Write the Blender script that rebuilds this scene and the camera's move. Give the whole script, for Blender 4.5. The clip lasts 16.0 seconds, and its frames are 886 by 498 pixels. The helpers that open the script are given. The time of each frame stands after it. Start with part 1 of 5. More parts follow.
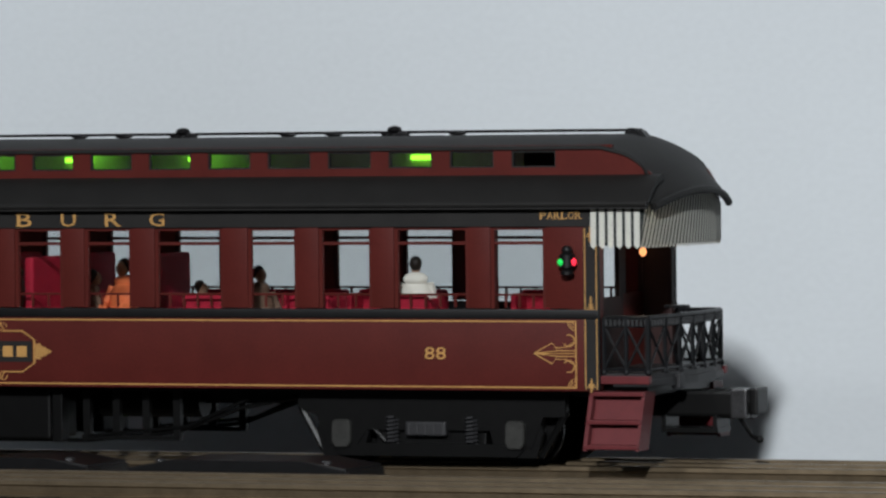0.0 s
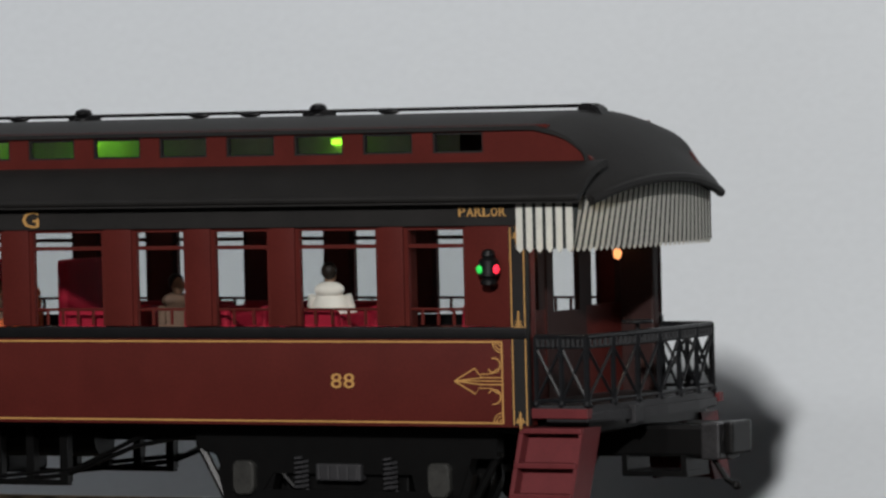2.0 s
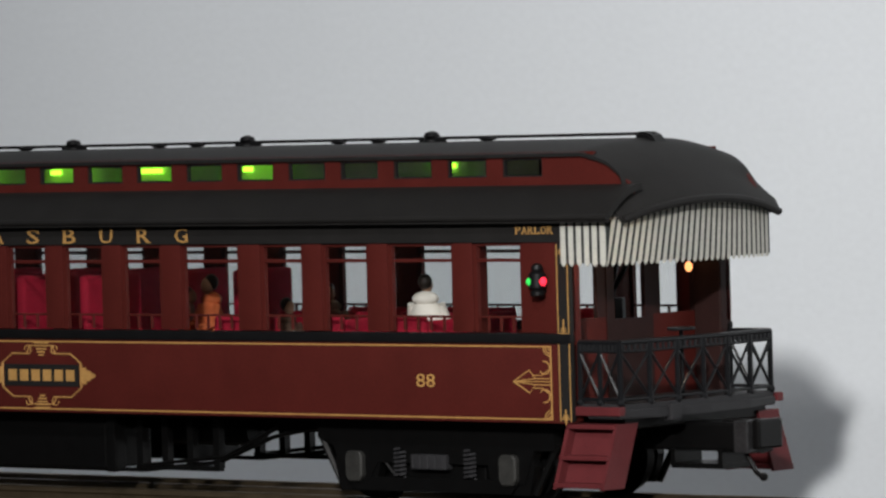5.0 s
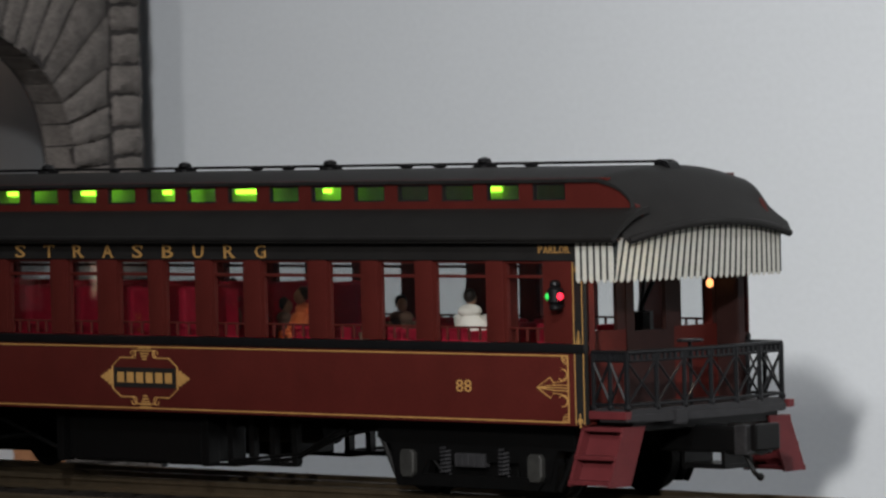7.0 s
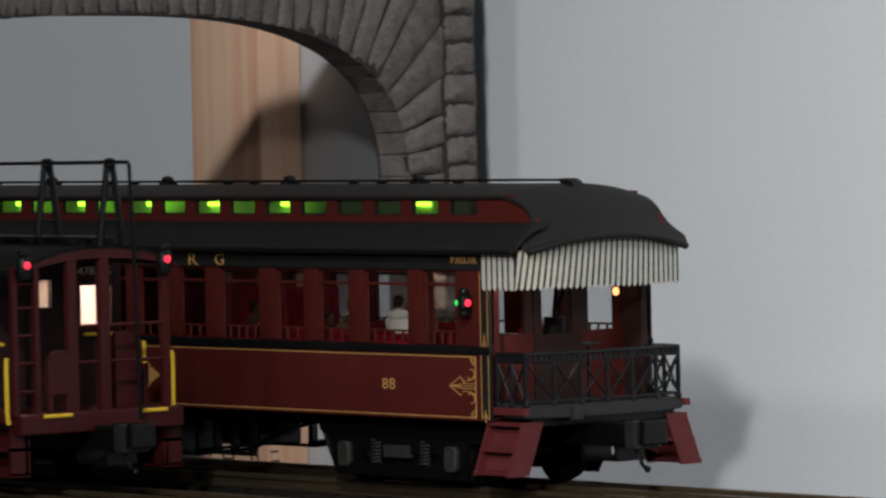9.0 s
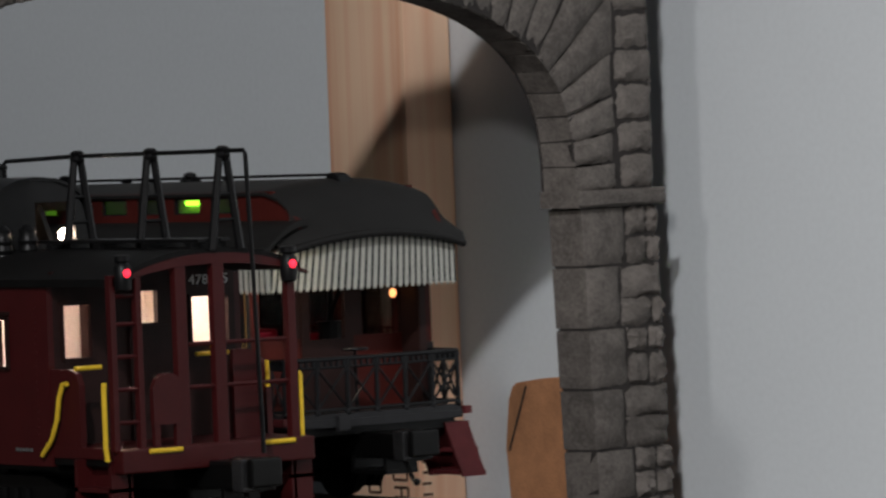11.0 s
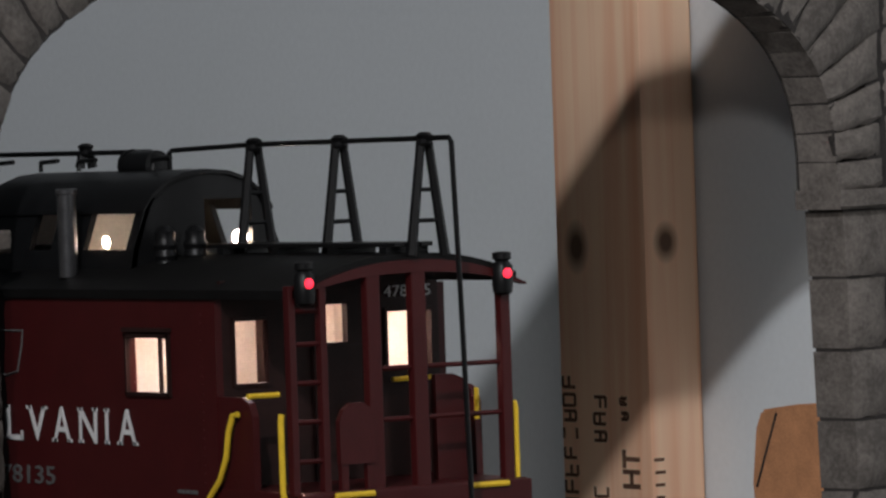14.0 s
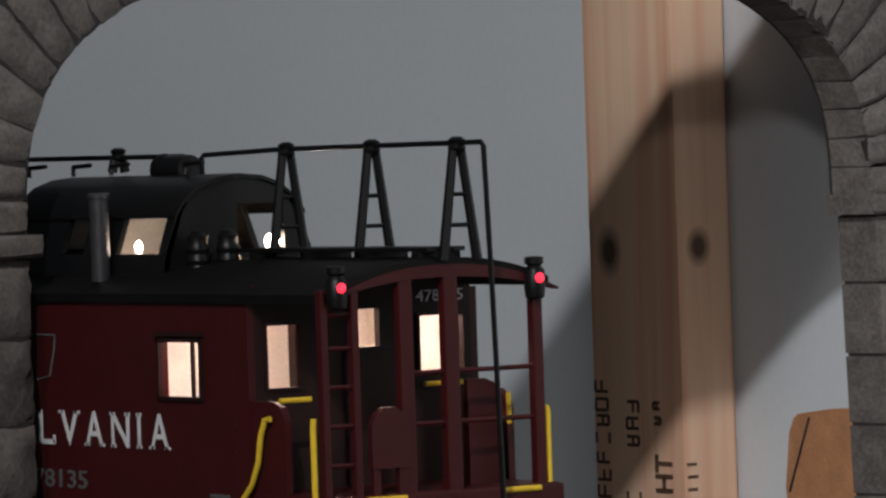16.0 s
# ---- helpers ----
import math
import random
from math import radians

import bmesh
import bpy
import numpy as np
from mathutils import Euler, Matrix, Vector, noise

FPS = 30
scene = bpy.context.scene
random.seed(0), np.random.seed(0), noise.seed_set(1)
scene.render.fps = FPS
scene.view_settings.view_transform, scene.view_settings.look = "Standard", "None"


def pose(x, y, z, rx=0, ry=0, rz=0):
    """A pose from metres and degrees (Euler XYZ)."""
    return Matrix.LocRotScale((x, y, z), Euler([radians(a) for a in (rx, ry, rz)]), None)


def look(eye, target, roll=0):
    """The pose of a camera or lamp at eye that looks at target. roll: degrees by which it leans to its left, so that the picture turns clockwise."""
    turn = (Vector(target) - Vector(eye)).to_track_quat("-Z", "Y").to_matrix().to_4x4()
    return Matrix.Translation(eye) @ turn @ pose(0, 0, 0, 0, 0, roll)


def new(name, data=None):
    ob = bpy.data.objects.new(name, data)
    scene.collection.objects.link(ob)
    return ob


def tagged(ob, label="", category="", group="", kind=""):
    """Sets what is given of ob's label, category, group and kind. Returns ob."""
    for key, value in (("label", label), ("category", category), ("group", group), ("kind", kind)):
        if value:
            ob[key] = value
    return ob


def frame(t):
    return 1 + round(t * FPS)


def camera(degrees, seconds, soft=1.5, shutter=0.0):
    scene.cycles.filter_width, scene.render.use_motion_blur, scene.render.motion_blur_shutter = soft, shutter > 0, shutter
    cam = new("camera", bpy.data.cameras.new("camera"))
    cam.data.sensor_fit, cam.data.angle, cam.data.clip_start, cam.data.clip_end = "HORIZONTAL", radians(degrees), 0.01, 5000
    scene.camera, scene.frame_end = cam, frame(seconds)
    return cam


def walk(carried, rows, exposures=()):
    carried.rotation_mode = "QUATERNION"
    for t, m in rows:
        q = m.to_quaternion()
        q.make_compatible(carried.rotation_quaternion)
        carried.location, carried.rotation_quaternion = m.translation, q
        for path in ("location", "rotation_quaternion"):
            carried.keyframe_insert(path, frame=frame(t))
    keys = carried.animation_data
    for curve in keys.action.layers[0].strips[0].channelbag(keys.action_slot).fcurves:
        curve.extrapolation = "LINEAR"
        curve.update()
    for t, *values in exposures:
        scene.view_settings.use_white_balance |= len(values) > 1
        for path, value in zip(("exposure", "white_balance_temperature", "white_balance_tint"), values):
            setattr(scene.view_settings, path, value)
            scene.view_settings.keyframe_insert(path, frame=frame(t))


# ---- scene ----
cam = camera(9.147, 16.0, soft=2.5, shutter=0.5)
CAM = [
    (0.0, 0.0528, -1.3243, 0.0894, 21.818, -1.409, -0.640),
    (0.5, 0.0542, -1.2414, 0.0905, 24.286, -1.492, -0.992),
    (1.0, 0.0322, -1.1559, 0.0925, 26.277, -1.600, -1.165),
    (1.5, -0.0022, -1.0831, 0.0892, 27.867, -1.539, -1.182),
    (2.0, -0.0343, -1.0102, 0.0885, 29.987, -1.648, -1.375),
    (2.5, -0.0465, -0.9858, 0.0899, 32.101, -1.772, -1.502),
    (3.0, -0.0412, -0.9876, 0.0901, 33.975, -1.765, -1.503),
    (3.5, -0.0347, -0.9874, 0.0895, 36.050, -1.660, -1.500),
    (4.0, -0.0287, -0.9905, 0.0911, 37.845, -1.629, -1.597),
    (6.5, -0.0049, -0.9924, 0.0986, 45.592, -1.513, -1.590),
    (7.0, -0.0007, -0.9894, 0.1000, 47.003, -1.487, -1.520),
    (7.5, 0.0038, -0.9936, 0.1011, 48.140, -1.470, -1.251),
    (8.0, 0.0113, -0.9922, 0.1037, 49.095, -1.519, -1.424),
    (8.5, 0.0123, -0.9928, 0.1053, 49.756, -1.529, -1.246),
    (9.0, 0.0153, -0.9910, 0.1064, 50.730, -1.511, -1.243),
    (11.5, -0.2529, -0.7812, 0.0939, 52.902, -1.268, -2.180),
    (12.0, -0.3241, -0.7286, 0.0926, 53.469, -1.274, -2.026),
    (12.5, -0.3280, -0.7253, 0.0922, 53.752, -1.264, -2.006),
    (13.0, -0.3283, -0.7246, 0.0924, 54.577, -1.232, -2.007),
    (13.5, -0.3287, -0.7247, 0.0931, 54.744, -1.236, -1.878),
    (14.0, -0.3286, -0.7247, 0.0926, 54.771, -1.175, -1.902),
    (14.5, -0.3286, -0.7245, 0.0925, 54.909, -1.147, -1.929),
    (15.0, -0.3284, -0.7246, 0.0922, 55.010, -1.117, -1.894),
    (15.5, -0.3285, -0.7245, 0.0930, 55.043, -1.160, -1.921),
    (16.0, -0.3286, -0.7243, 0.0927, 55.120, -1.122, -1.888),
]
TRAIN = [(0.0, -0.4285), (0.5, -0.4676), (1.0, -0.5067), (1.5, -0.5459), (2.0, -0.5851), (2.5, -0.6245), (3.0, -0.6640), (3.5, -0.7037), (4.0, -0.7435), (6.5, -0.9432), (7.0, -0.9832), (7.5, -1.0234), (8.0, -1.0639), (8.5, -1.1045), (9.0, -1.1449), (11.5, -1.3552), (12.0, -1.3973), (12.5, -1.4394), (13.0, -1.4814), (13.5, -1.5235), (14.0, -1.5656), (14.5, -1.6076), (15.0, -1.6497), (15.5, -1.6918), (16.0, -1.7338)]
walk(cam, [(t, pose(x, y, z, 90 + tilt, 0, turn) @ pose(0, 0, 0, 0, 0, lean)) for t, x, y, z, turn, tilt, lean in CAM],
     exposures=[(0.0, -0.28, 6150, 9), (1.2, -0.28, 6480, 11), (2.8, -0.16, 6520, 12), (4.0, 0.02, 6560, 12), (6.5, 0.22, 6580, 12), (9.0, 0.40, 6600, 12), (11.5, 0.32, 6650, 12), (13.0, 0.40, 6600, 12), (16.0, 0.40, 6560, 12)])

# ---- light: one lamp beside the camera, and the dim room ----
world = bpy.data.worlds.new("room_light")
world.use_nodes = True
scene.world = world
world.node_tree.nodes["Background"].inputs[0].default_value = (0.80, 0.90, 1.0, 1)
world.node_tree.nodes["Background"].inputs[1].default_value = 0.026
for place in ((-0.150, -1.02, 0.422), (-0.132, -1.02, 0.447)):
    lamp = bpy.data.lights.new("work_lamp", "SPOT")
    lamp.energy, lamp.color, lamp.shadow_soft_size = 33.0, (1.0, 0.985, 0.965), 0.016
    lamp.spot_size, lamp.spot_blend = radians(63), 1.0
    new("work_lamp", lamp).matrix_world = look(place, (-0.58, 0.2, 0.06))
side_lamp = bpy.data.lights.new("side_lamp", "POINT")
side_lamp.energy, side_lamp.color, side_lamp.shadow_soft_size = 6.0, (1.0, 0.985, 0.965), 0.036
new("side_lamp", side_lamp).location = (-0.75, -1.02, 0.50)
ceil = bpy.data.lights.new("ceiling_lamp", "SPOT")
ceil.energy, ceil.color, ceil.shadow_soft_size = 66.0, (0.95, 0.97, 1.0), 0.03
ceil.spot_size, ceil.spot_blend = radians(42), 1.0
new("ceiling_lamp", ceil).matrix_world = look((0.10, -1.30, 1.19), (-1.52, 0.2, 0.12))


# ---- materials ----
def mat(name, col, rough=0.6, metal=0.0, var=0.18, scale=250.0, bump=0.0, glow=0.0, fine=1800.0, spread=(0.35, 0.65), piece=0.0, spec=0.22):
    m = bpy.data.materials.new(name)
    m.use_nodes = True
    nt = m.node_tree
    b = nt.nodes["Principled BSDF"]
    b.inputs["Roughness"].default_value, b.inputs["Metallic"].default_value = rough, metal
    b.inputs["Specular IOR Level"].default_value = spec
    co = nt.nodes.new("ShaderNodeTexCoord")
    n1, n2 = nt.nodes.new("ShaderNodeTexNoise"), nt.nodes.new("ShaderNodeTexNoise")
    for n, s in ((n1, scale), (n2, fine)):
        n.inputs["Scale"].default_value, n.inputs["Detail"].default_value = s, 5
        nt.links.new(co.outputs["Object"], n.inputs["Vector"])
    mx = nt.nodes.new("ShaderNodeMath")
    mx.operation = "ADD"
    half = nt.nodes.new("ShaderNodeMath")
    half.operation = "MULTIPLY"
    half.inputs[1].default_value = 0.5
    nt.links.new(n1.outputs["Fac"], mx.inputs[0])
    nt.links.new(n2.outputs["Fac"], mx.inputs[1])
    nt.links.new(mx.outputs[0], half.inputs[0])
    last = half.outputs[0]
    if piece:
        oi, k = nt.nodes.new("ShaderNodeObjectInfo"), nt.nodes.new("ShaderNodeMath")
        k.operation, k.inputs[1].default_value, k.inputs[2].default_value = "MULTIPLY_ADD", piece, -piece / 2
        nt.links.new(oi.outputs["Random"], k.inputs[0])
        ad = nt.nodes.new("ShaderNodeMath")
        nt.links.new(last, ad.inputs[0])
        nt.links.new(k.outputs[0], ad.inputs[1])
        last = ad.outputs[0]
    r = nt.nodes.new("ShaderNodeValToRGB")
    e = r.color_ramp.elements
    e[0].position, e[1].position = spread
    e[0].color = tuple(c * (1 - var) for c in col) + (1,)
    e[1].color = tuple(min(1, c * (1 + var)) for c in col) + (1,)
    nt.links.new(last, r.inputs["Fac"])
    nt.links.new(r.outputs["Color"], b.inputs["Base Color"])
    if glow:
        b.inputs["Emission Color"].default_value = (*col, 1)
        b.inputs["Emission Strength"].default_value = glow
    if bump:
        bn = nt.nodes.new("ShaderNodeBump")
        bn.inputs["Strength"].default_value, bn.inputs["Distance"].default_value = min(1, bump), 0.0006
        nt.links.new(last, bn.inputs["Height"])
        nt.links.new(bn.outputs["Normal"], b.inputs["Normal"])
    return m


MAROON = mat("maroon_enamel", (0.064, 0.0110, 0.0086), 0.46, var=0.14, scale=120, bump=0.05, spec=0.12)
MAROON2 = mat("caboose_red_paint", (0.0460, 0.0056, 0.0060), 0.46, var=0.14, scale=150, bump=0.08)
ROOFBLK = mat("roof_black", (0.011, 0.0105, 0.010), 0.62, var=0.22, scale=140, bump=0.10)
CABROOF = mat("caboose_roof_black", (0.0048, 0.0046, 0.0046), 0.55, var=0.3, scale=140, bump=0.10, spec=0.14)
BLACK = mat("black_plastic", (0.005, 0.005, 0.0054), 0.40, var=0.25, scale=260, bump=0.1)
FRAMEBLK = mat("underframe_black", (0.0027, 0.0027, 0.0027), 0.38, var=0.25, scale=300, bump=0.1)
RAILBLK = mat("railing_black", (0.0065, 0.007, 0.008), 0.40, var=0.2, scale=400, bump=0.1)
SILLGREY = mat("sill_grey", (0.0224, 0.0224, 0.0240), 0.5, var=0.2, scale=300, bump=0.1)
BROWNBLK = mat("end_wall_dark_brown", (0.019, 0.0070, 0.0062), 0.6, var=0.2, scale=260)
GOLD = mat("gold_lettering", (0.40, 0.225, 0.072), 0.42, var=0.15, scale=500)
WHITELET = mat("white_lettering", (0.62, 0.62, 0.62), 0.5, var=0.08, scale=500)
# much darker than the white lettering
DULLLET = mat("dark_grey_lettering", (0.09, 0.09, 0.09), 0.5, var=0.1, scale=500)
STEPRED = mat("step_red", (0.095, 0.018, 0.020), 0.45, var=0.15, scale=250, bump=0.1)
CRIMSON = mat("crimson_plush", (0.34, 0.010, 0.030), 0.7, var=0.16, scale=500, bump=0.3)
INNER = mat("interior_cream", (0.72, 0.66, 0.60), 0.6, var=0.1, scale=200)
WHITECL = mat("awning_white", (0.62, 0.63, 0.58), 0.75, var=0.06, scale=500, bump=0.15)
DARKCL = mat("awning_dark", (0.022, 0.026, 0.025), 0.75, var=0.15, scale=500, bump=0.15)
COUPLER = mat("dark_coupler_steel", (0.06, 0.06, 0.062), 0.34, 0.7, var=0.3, scale=300, bump=0.1)
JOURNAL = mat("worn_journal_grey", (0.026, 0.026, 0.024), 0.5, var=0.35, scale=320, bump=0.2)
PIPE = mat("dark_pipe_steel", (0.12, 0.12, 0.125), 0.3, 0.8, var=0.2, scale=300, bump=0.1)
RAILM = mat("nickel_silver_rail", (0.20, 0.155, 0.10), 0.34, 0.85, var=0.25, scale=180, bump=0.1)
YELLOW = mat("yellow_handrail", (0.72, 0.48, 0.035), 0.4, var=0.1, scale=400)
TIE = mat("tie_brown_black", (0.014, 0.011, 0.009), 0.7, var=0.3, scale=400, bump=0.3)
BED = mat("dark_roadbed", (0.014, 0.013, 0.012), 0.8, var=0.35, scale=350, bump=0.4)
GREY = mat("table_grey", (0.075, 0.072, 0.07), 0.85, var=0.2, scale=60, bump=0.25, fine=700)
STONE = mat("grey_plaster_stone", (0.130, 0.115, 0.104), 0.85, var=0.35, scale=160, bump=0.9, fine=900, piece=0.16)
MORTAR = mat("dark_joint", (0.035, 0.031, 0.029), 0.9, var=0.3, scale=300, bump=0.4)
TEAL = mat("teal_cap", (0.05, 0.42, 0.42), 0.5, var=0.1, scale=300)
HAIR = mat("doll_hair", (0.018, 0.013, 0.010), 0.5, var=0.2, scale=500)
SKIN = mat("doll_tan", (0.34, 0.20, 0.13), 0.6, var=0.1, scale=400)
DOLLW = mat("doll_white", (0.80, 0.76, 0.68), 0.6, var=0.1, scale=400)
DOLLO = mat("doll_orange", (0.70, 0.17, 0.06), 0.6, var=0.15, scale=400)
DOLLB = mat("doll_brown", (0.16, 0.10, 0.07), 0.6, var=0.2, scale=400)
GLOWG = mat("green_led", (0.34, 1.0, 0.04), 0.4, glow=2.6, var=0.02)
GLOWW = mat("warm_led", (1.0, 0.82, 0.62), 0.4, glow=3.0, var=0.02)
GLOWP = mat("platform_bulb", (1.0, 0.86, 0.62), 0.4, glow=85.0, var=0.02)
# glow of the hidden strips added to fill the clerestory with green
GLOWTOP = mat("green_fill", (0.30, 1.0, 0.04), 0.4, glow=3.0, var=0.02)
GLOWBRT = mat("cupola_bulb", (1.0, 0.78, 0.60), 0.4, glow=42.0, var=0.02)
GLOWCAB = mat("caboose_bulb", (1.0, 0.75, 0.62), 0.4, glow=75.0, var=0.02)
GLOWBULB = mat("amber_bulb", (1.0, 0.40, 0.14), 0.4, glow=1.7, var=0.3, scale=700)
LENSR = mat("red_lens", (1.0, 0.03, 0.06), 0.2, glow=1.3, var=0.2, scale=500)
LENSG = mat("green_lens", (0.03, 0.60, 0.09), 0.2, glow=0.45, var=0.2, scale=500)
LENSRD = mat("dim_red_lens", (0.45, 0.02, 0.04), 0.2, glow=0.15, var=0.2, scale=500)


def wall_paint():
    m = mat("pale_grey_wall_paint", (0.655, 0.695, 0.72), 0.75, var=0.035, scale=9, bump=0.12, fine=500)
    return m


def pine():
    m = bpy.data.materials.new("raw_pine")
    m.use_nodes = True
    nt = m.node_tree
    b = nt.nodes["Principled BSDF"]
    b.inputs["Roughness"].default_value = 0.7
    co, mp = nt.nodes.new("ShaderNodeTexCoord"), nt.nodes.new("ShaderNodeMapping")
    mp.inputs["Scale"].default_value = (170, 170, 5)
    n = nt.nodes.new("ShaderNodeTexNoise")
    n.inputs["Scale"].default_value, n.inputs["Detail"].default_value, n.inputs["Distortion"].default_value = 1.0, 6, 0.6
    r = nt.nodes.new("ShaderNodeValToRGB")
    e = r.color_ramp.elements
    e[0].position, e[0].color = 0.30, (0.88, 0.46, 0.28, 1)
    e[1].position, e[1].color = 0.62, (0.98, 0.67, 0.46, 1)
    nt.links.new(co.outputs["Object"], mp.inputs["Vector"])
    nt.links.new(mp.outputs["Vector"], n.inputs["Vector"])
    nt.links.new(n.outputs["Fac"], r.inputs["Fac"])
    col = r.outputs["Color"]
    for (kx, ky, kz), size in (((-1.5464, 0.180, 0.0608), 0.0060), ((-1.5156, 0.1872, 0.0618), 0.0046)):
        sub = nt.nodes.new("ShaderNodeVectorMath")
        sub.operation = "SUBTRACT"
        sub.inputs[1].default_value = (kx, ky, kz)
        sc = nt.nodes.new("ShaderNodeVectorMath")
        sc.operation = "MULTIPLY"
        sc.inputs[1].default_value = (1, 1, 0.75)
        ln = nt.nodes.new("ShaderNodeVectorMath")
        ln.operation = "LENGTH"
        kr = nt.nodes.new("ShaderNodeMapRange")
        kr.inputs["From Min"].default_value, kr.inputs["From Max"].default_value = size * 0.35, size
        kr.inputs["To Min"].default_value, kr.inputs["To Max"].default_value = 0.9, 0.0
        mix = nt.nodes.new("ShaderNodeMix")
        mix.data_type = "RGBA"
        mix.inputs["B"].default_value = (0.055, 0.022, 0.012, 1)
        nt.links.new(co.outputs["Object"], sub.inputs[0])
        nt.links.new(sub.outputs[0], sc.inputs[0])
        nt.links.new(sc.outputs[0], ln.inputs[0])
        nt.links.new(ln.outputs["Value"], kr.inputs["Value"])
        nt.links.new(kr.outputs[0], mix.inputs["Factor"])
        nt.links.new(col, mix.inputs["A"])
        col = mix.outputs["Result"]
    nt.links.new(col, b.inputs["Base Color"])
    bn = nt.nodes.new("ShaderNodeBump")
    bn.inputs["Strength"].default_value, bn.inputs["Distance"].default_value = 0.3, 0.0005
    nt.links.new(n.outputs["Fac"], bn.inputs["Height"])
    nt.links.new(bn.outputs["Normal"], b.inputs["Normal"])
    return m


def glass():
    m = bpy.data.materials.new("window_glass")
    m.use_nodes = True
    nt = m.node_tree
    nt.nodes.remove(nt.nodes["Principled BSDF"])
    t, g, mx, fr = (nt.nodes.new("ShaderNode" + k) for k in ("BsdfTransparent", "BsdfGlossy", "MixShader", "Fresnel"))
    t.inputs["Color"].default_value = (0.89, 0.90, 0.90, 1)
    g.inputs["Roughness"].default_value = 0.05
    fr.inputs["IOR"].default_value = 1.25
    nt.links.new(fr.outputs[0], mx.inputs["Fac"])
    nt.links.new(t.outputs[0], mx.inputs[1])
    nt.links.new(g.outputs[0], mx.inputs[2])
    nt.links.new(mx.outputs[0], nt.nodes["Material Output"].inputs["Surface"])
    return m


WALL, PINE, GLASS = wall_paint(), pine(), glass()


def let_light_through(m, share):
    """Thin cloth: part of the light passes to the other face."""
    nt = m.node_tree
    t, mx = nt.nodes.new("ShaderNodeBsdfTranslucent"), nt.nodes.new("ShaderNodeMixShader")
    b = nt.nodes["Principled BSDF"]
    nt.links.new(b.inputs["Base Color"].links[0].from_socket, t.inputs["Color"])
    mx.inputs["Fac"].default_value = share
    nt.links.new(b.outputs[0], mx.inputs[1])
    nt.links.new(t.outputs[0], mx.inputs[2])
    nt.links.new(mx.outputs[0], nt.nodes["Material Output"].inputs["Surface"])


CLOTHW = mat("awning_cloth", (0.66, 0.66, 0.60), 0.75, var=0.06, scale=500, bump=0.15)
let_light_through(CLOTHW, 0.35)
BLOCKW = mat("fir_block", (0.50, 0.235, 0.115), 0.75, var=0.2, scale=180, bump=0.3)


# ---- mesh helpers, in millimetres ----
def box(bm, x0, x1, y0, y1, z0, z1, bev=0.0):
    r = bmesh.ops.create_cube(bm, size=1.0)
    for v in r["verts"]:
        v.co = Vector(((x0 + x1) / 2 + v.co.x * (x1 - x0), (y0 + y1) / 2 + v.co.y * (y1 - y0), (z0 + z1) / 2 + v.co.z * (z1 - z0)))
    if bev:
        es = list({e for v in r["verts"] for e in v.link_edges})
        bmesh.ops.bevel(bm, geom=es, offset=bev, segments=2, affect="EDGES", profile=0.6)


def rod(bm, a, b, r, n=8, r2=None):
    a, b = Vector(a), Vector(b)
    q = (b - a).to_track_quat("Z", "Y").to_matrix()
    rings = []
    for p, rr in ((a, r), (b, r if r2 is None else r2)):
        rings.append([bm.verts.new(p + q @ Vector((rr * math.cos(k * 2 * math.pi / n), rr * math.sin(k * 2 * math.pi / n), 0))) for k in range(n)])
    for k in range(n):
        bm.faces.new((rings[0][k], rings[0][(k + 1) % n], rings[1][(k + 1) % n], rings[1][k]))
    bm.faces.new(rings[0][::-1])
    bm.faces.new(rings[1])


def wire(bm, pts, r, n=8):
    """One bent tube through the points."""
    pts = [Vector(p) for p in pts]
    side = None
    rings = []
    for k, p in enumerate(pts):
        t = (pts[min(k + 1, len(pts) - 1)] - pts[max(k - 1, 0)]).normalized()
        if side is None:
            side = t.orthogonal().normalized()
        side = (side - t * side.dot(t)).normalized()
        up = t.cross(side)
        rings.append([bm.verts.new(p + side * (r * math.cos(j * 2 * math.pi / n)) + up * (r * math.sin(j * 2 * math.pi / n))) for j in range(n)])
    for a, b in zip(rings, rings[1:]):
        for j in range(n):
            bm.faces.new((a[j], a[(j + 1) % n], b[(j + 1) % n], b[j]))
    bm.faces.new(rings[0][::-1])
    bm.faces.new(rings[-1])


def ball(bm, p, r, sx=1, sy=1, sz=1, u=10, v=7):
    g = bmesh.ops.create_uvsphere(bm, u_segments=u, v_segments=v, radius=r)
    for w in g["verts"]:
        w.co = Vector((p[0] + w.co.x * sx, p[1] + w.co.y * sy, p[2] + w.co.z * sz))


def lathe(bm, p, prof, n=12):
    """Rings (radius, height) about a vertical axis at p."""
    rings = [[bm.verts.new((p[0] + r * math.cos(k * 2 * math.pi / n), p[1] + r * math.sin(k * 2 * math.pi / n), p[2] + h)) for k in range(n)] for r, h in prof]
    for a, b in zip(rings, rings[1:]):
        for k in range(n):
            bm.faces.new((a[k], a[(k + 1) % n], b[(k + 1) % n], b[k]))
    bm.faces.new(rings[0][::-1])
    bm.faces.new(rings[-1])


def prism(bm, poly, axis, lo, hi):
    """A polygon in the two axes other than axis, given counter-clockwise, extruded from lo to hi."""
    def at(p, h):
        return {"x": (h, p[0], p[1]), "y": (p[0], h, p[1]), "z": (p[0], p[1], h)}[axis]
    a, b = [bm.verts.new(at(p, lo)) for p in poly], [bm.verts.new(at(p, hi)) for p in poly]
    n = len(poly)
    for k in range(n):
        bm.faces.new((a[k], a[(k + 1) % n], b[(k + 1) % n], b[k]))
    bm.faces.new(a[::-1])
    bm.faces.new(b)


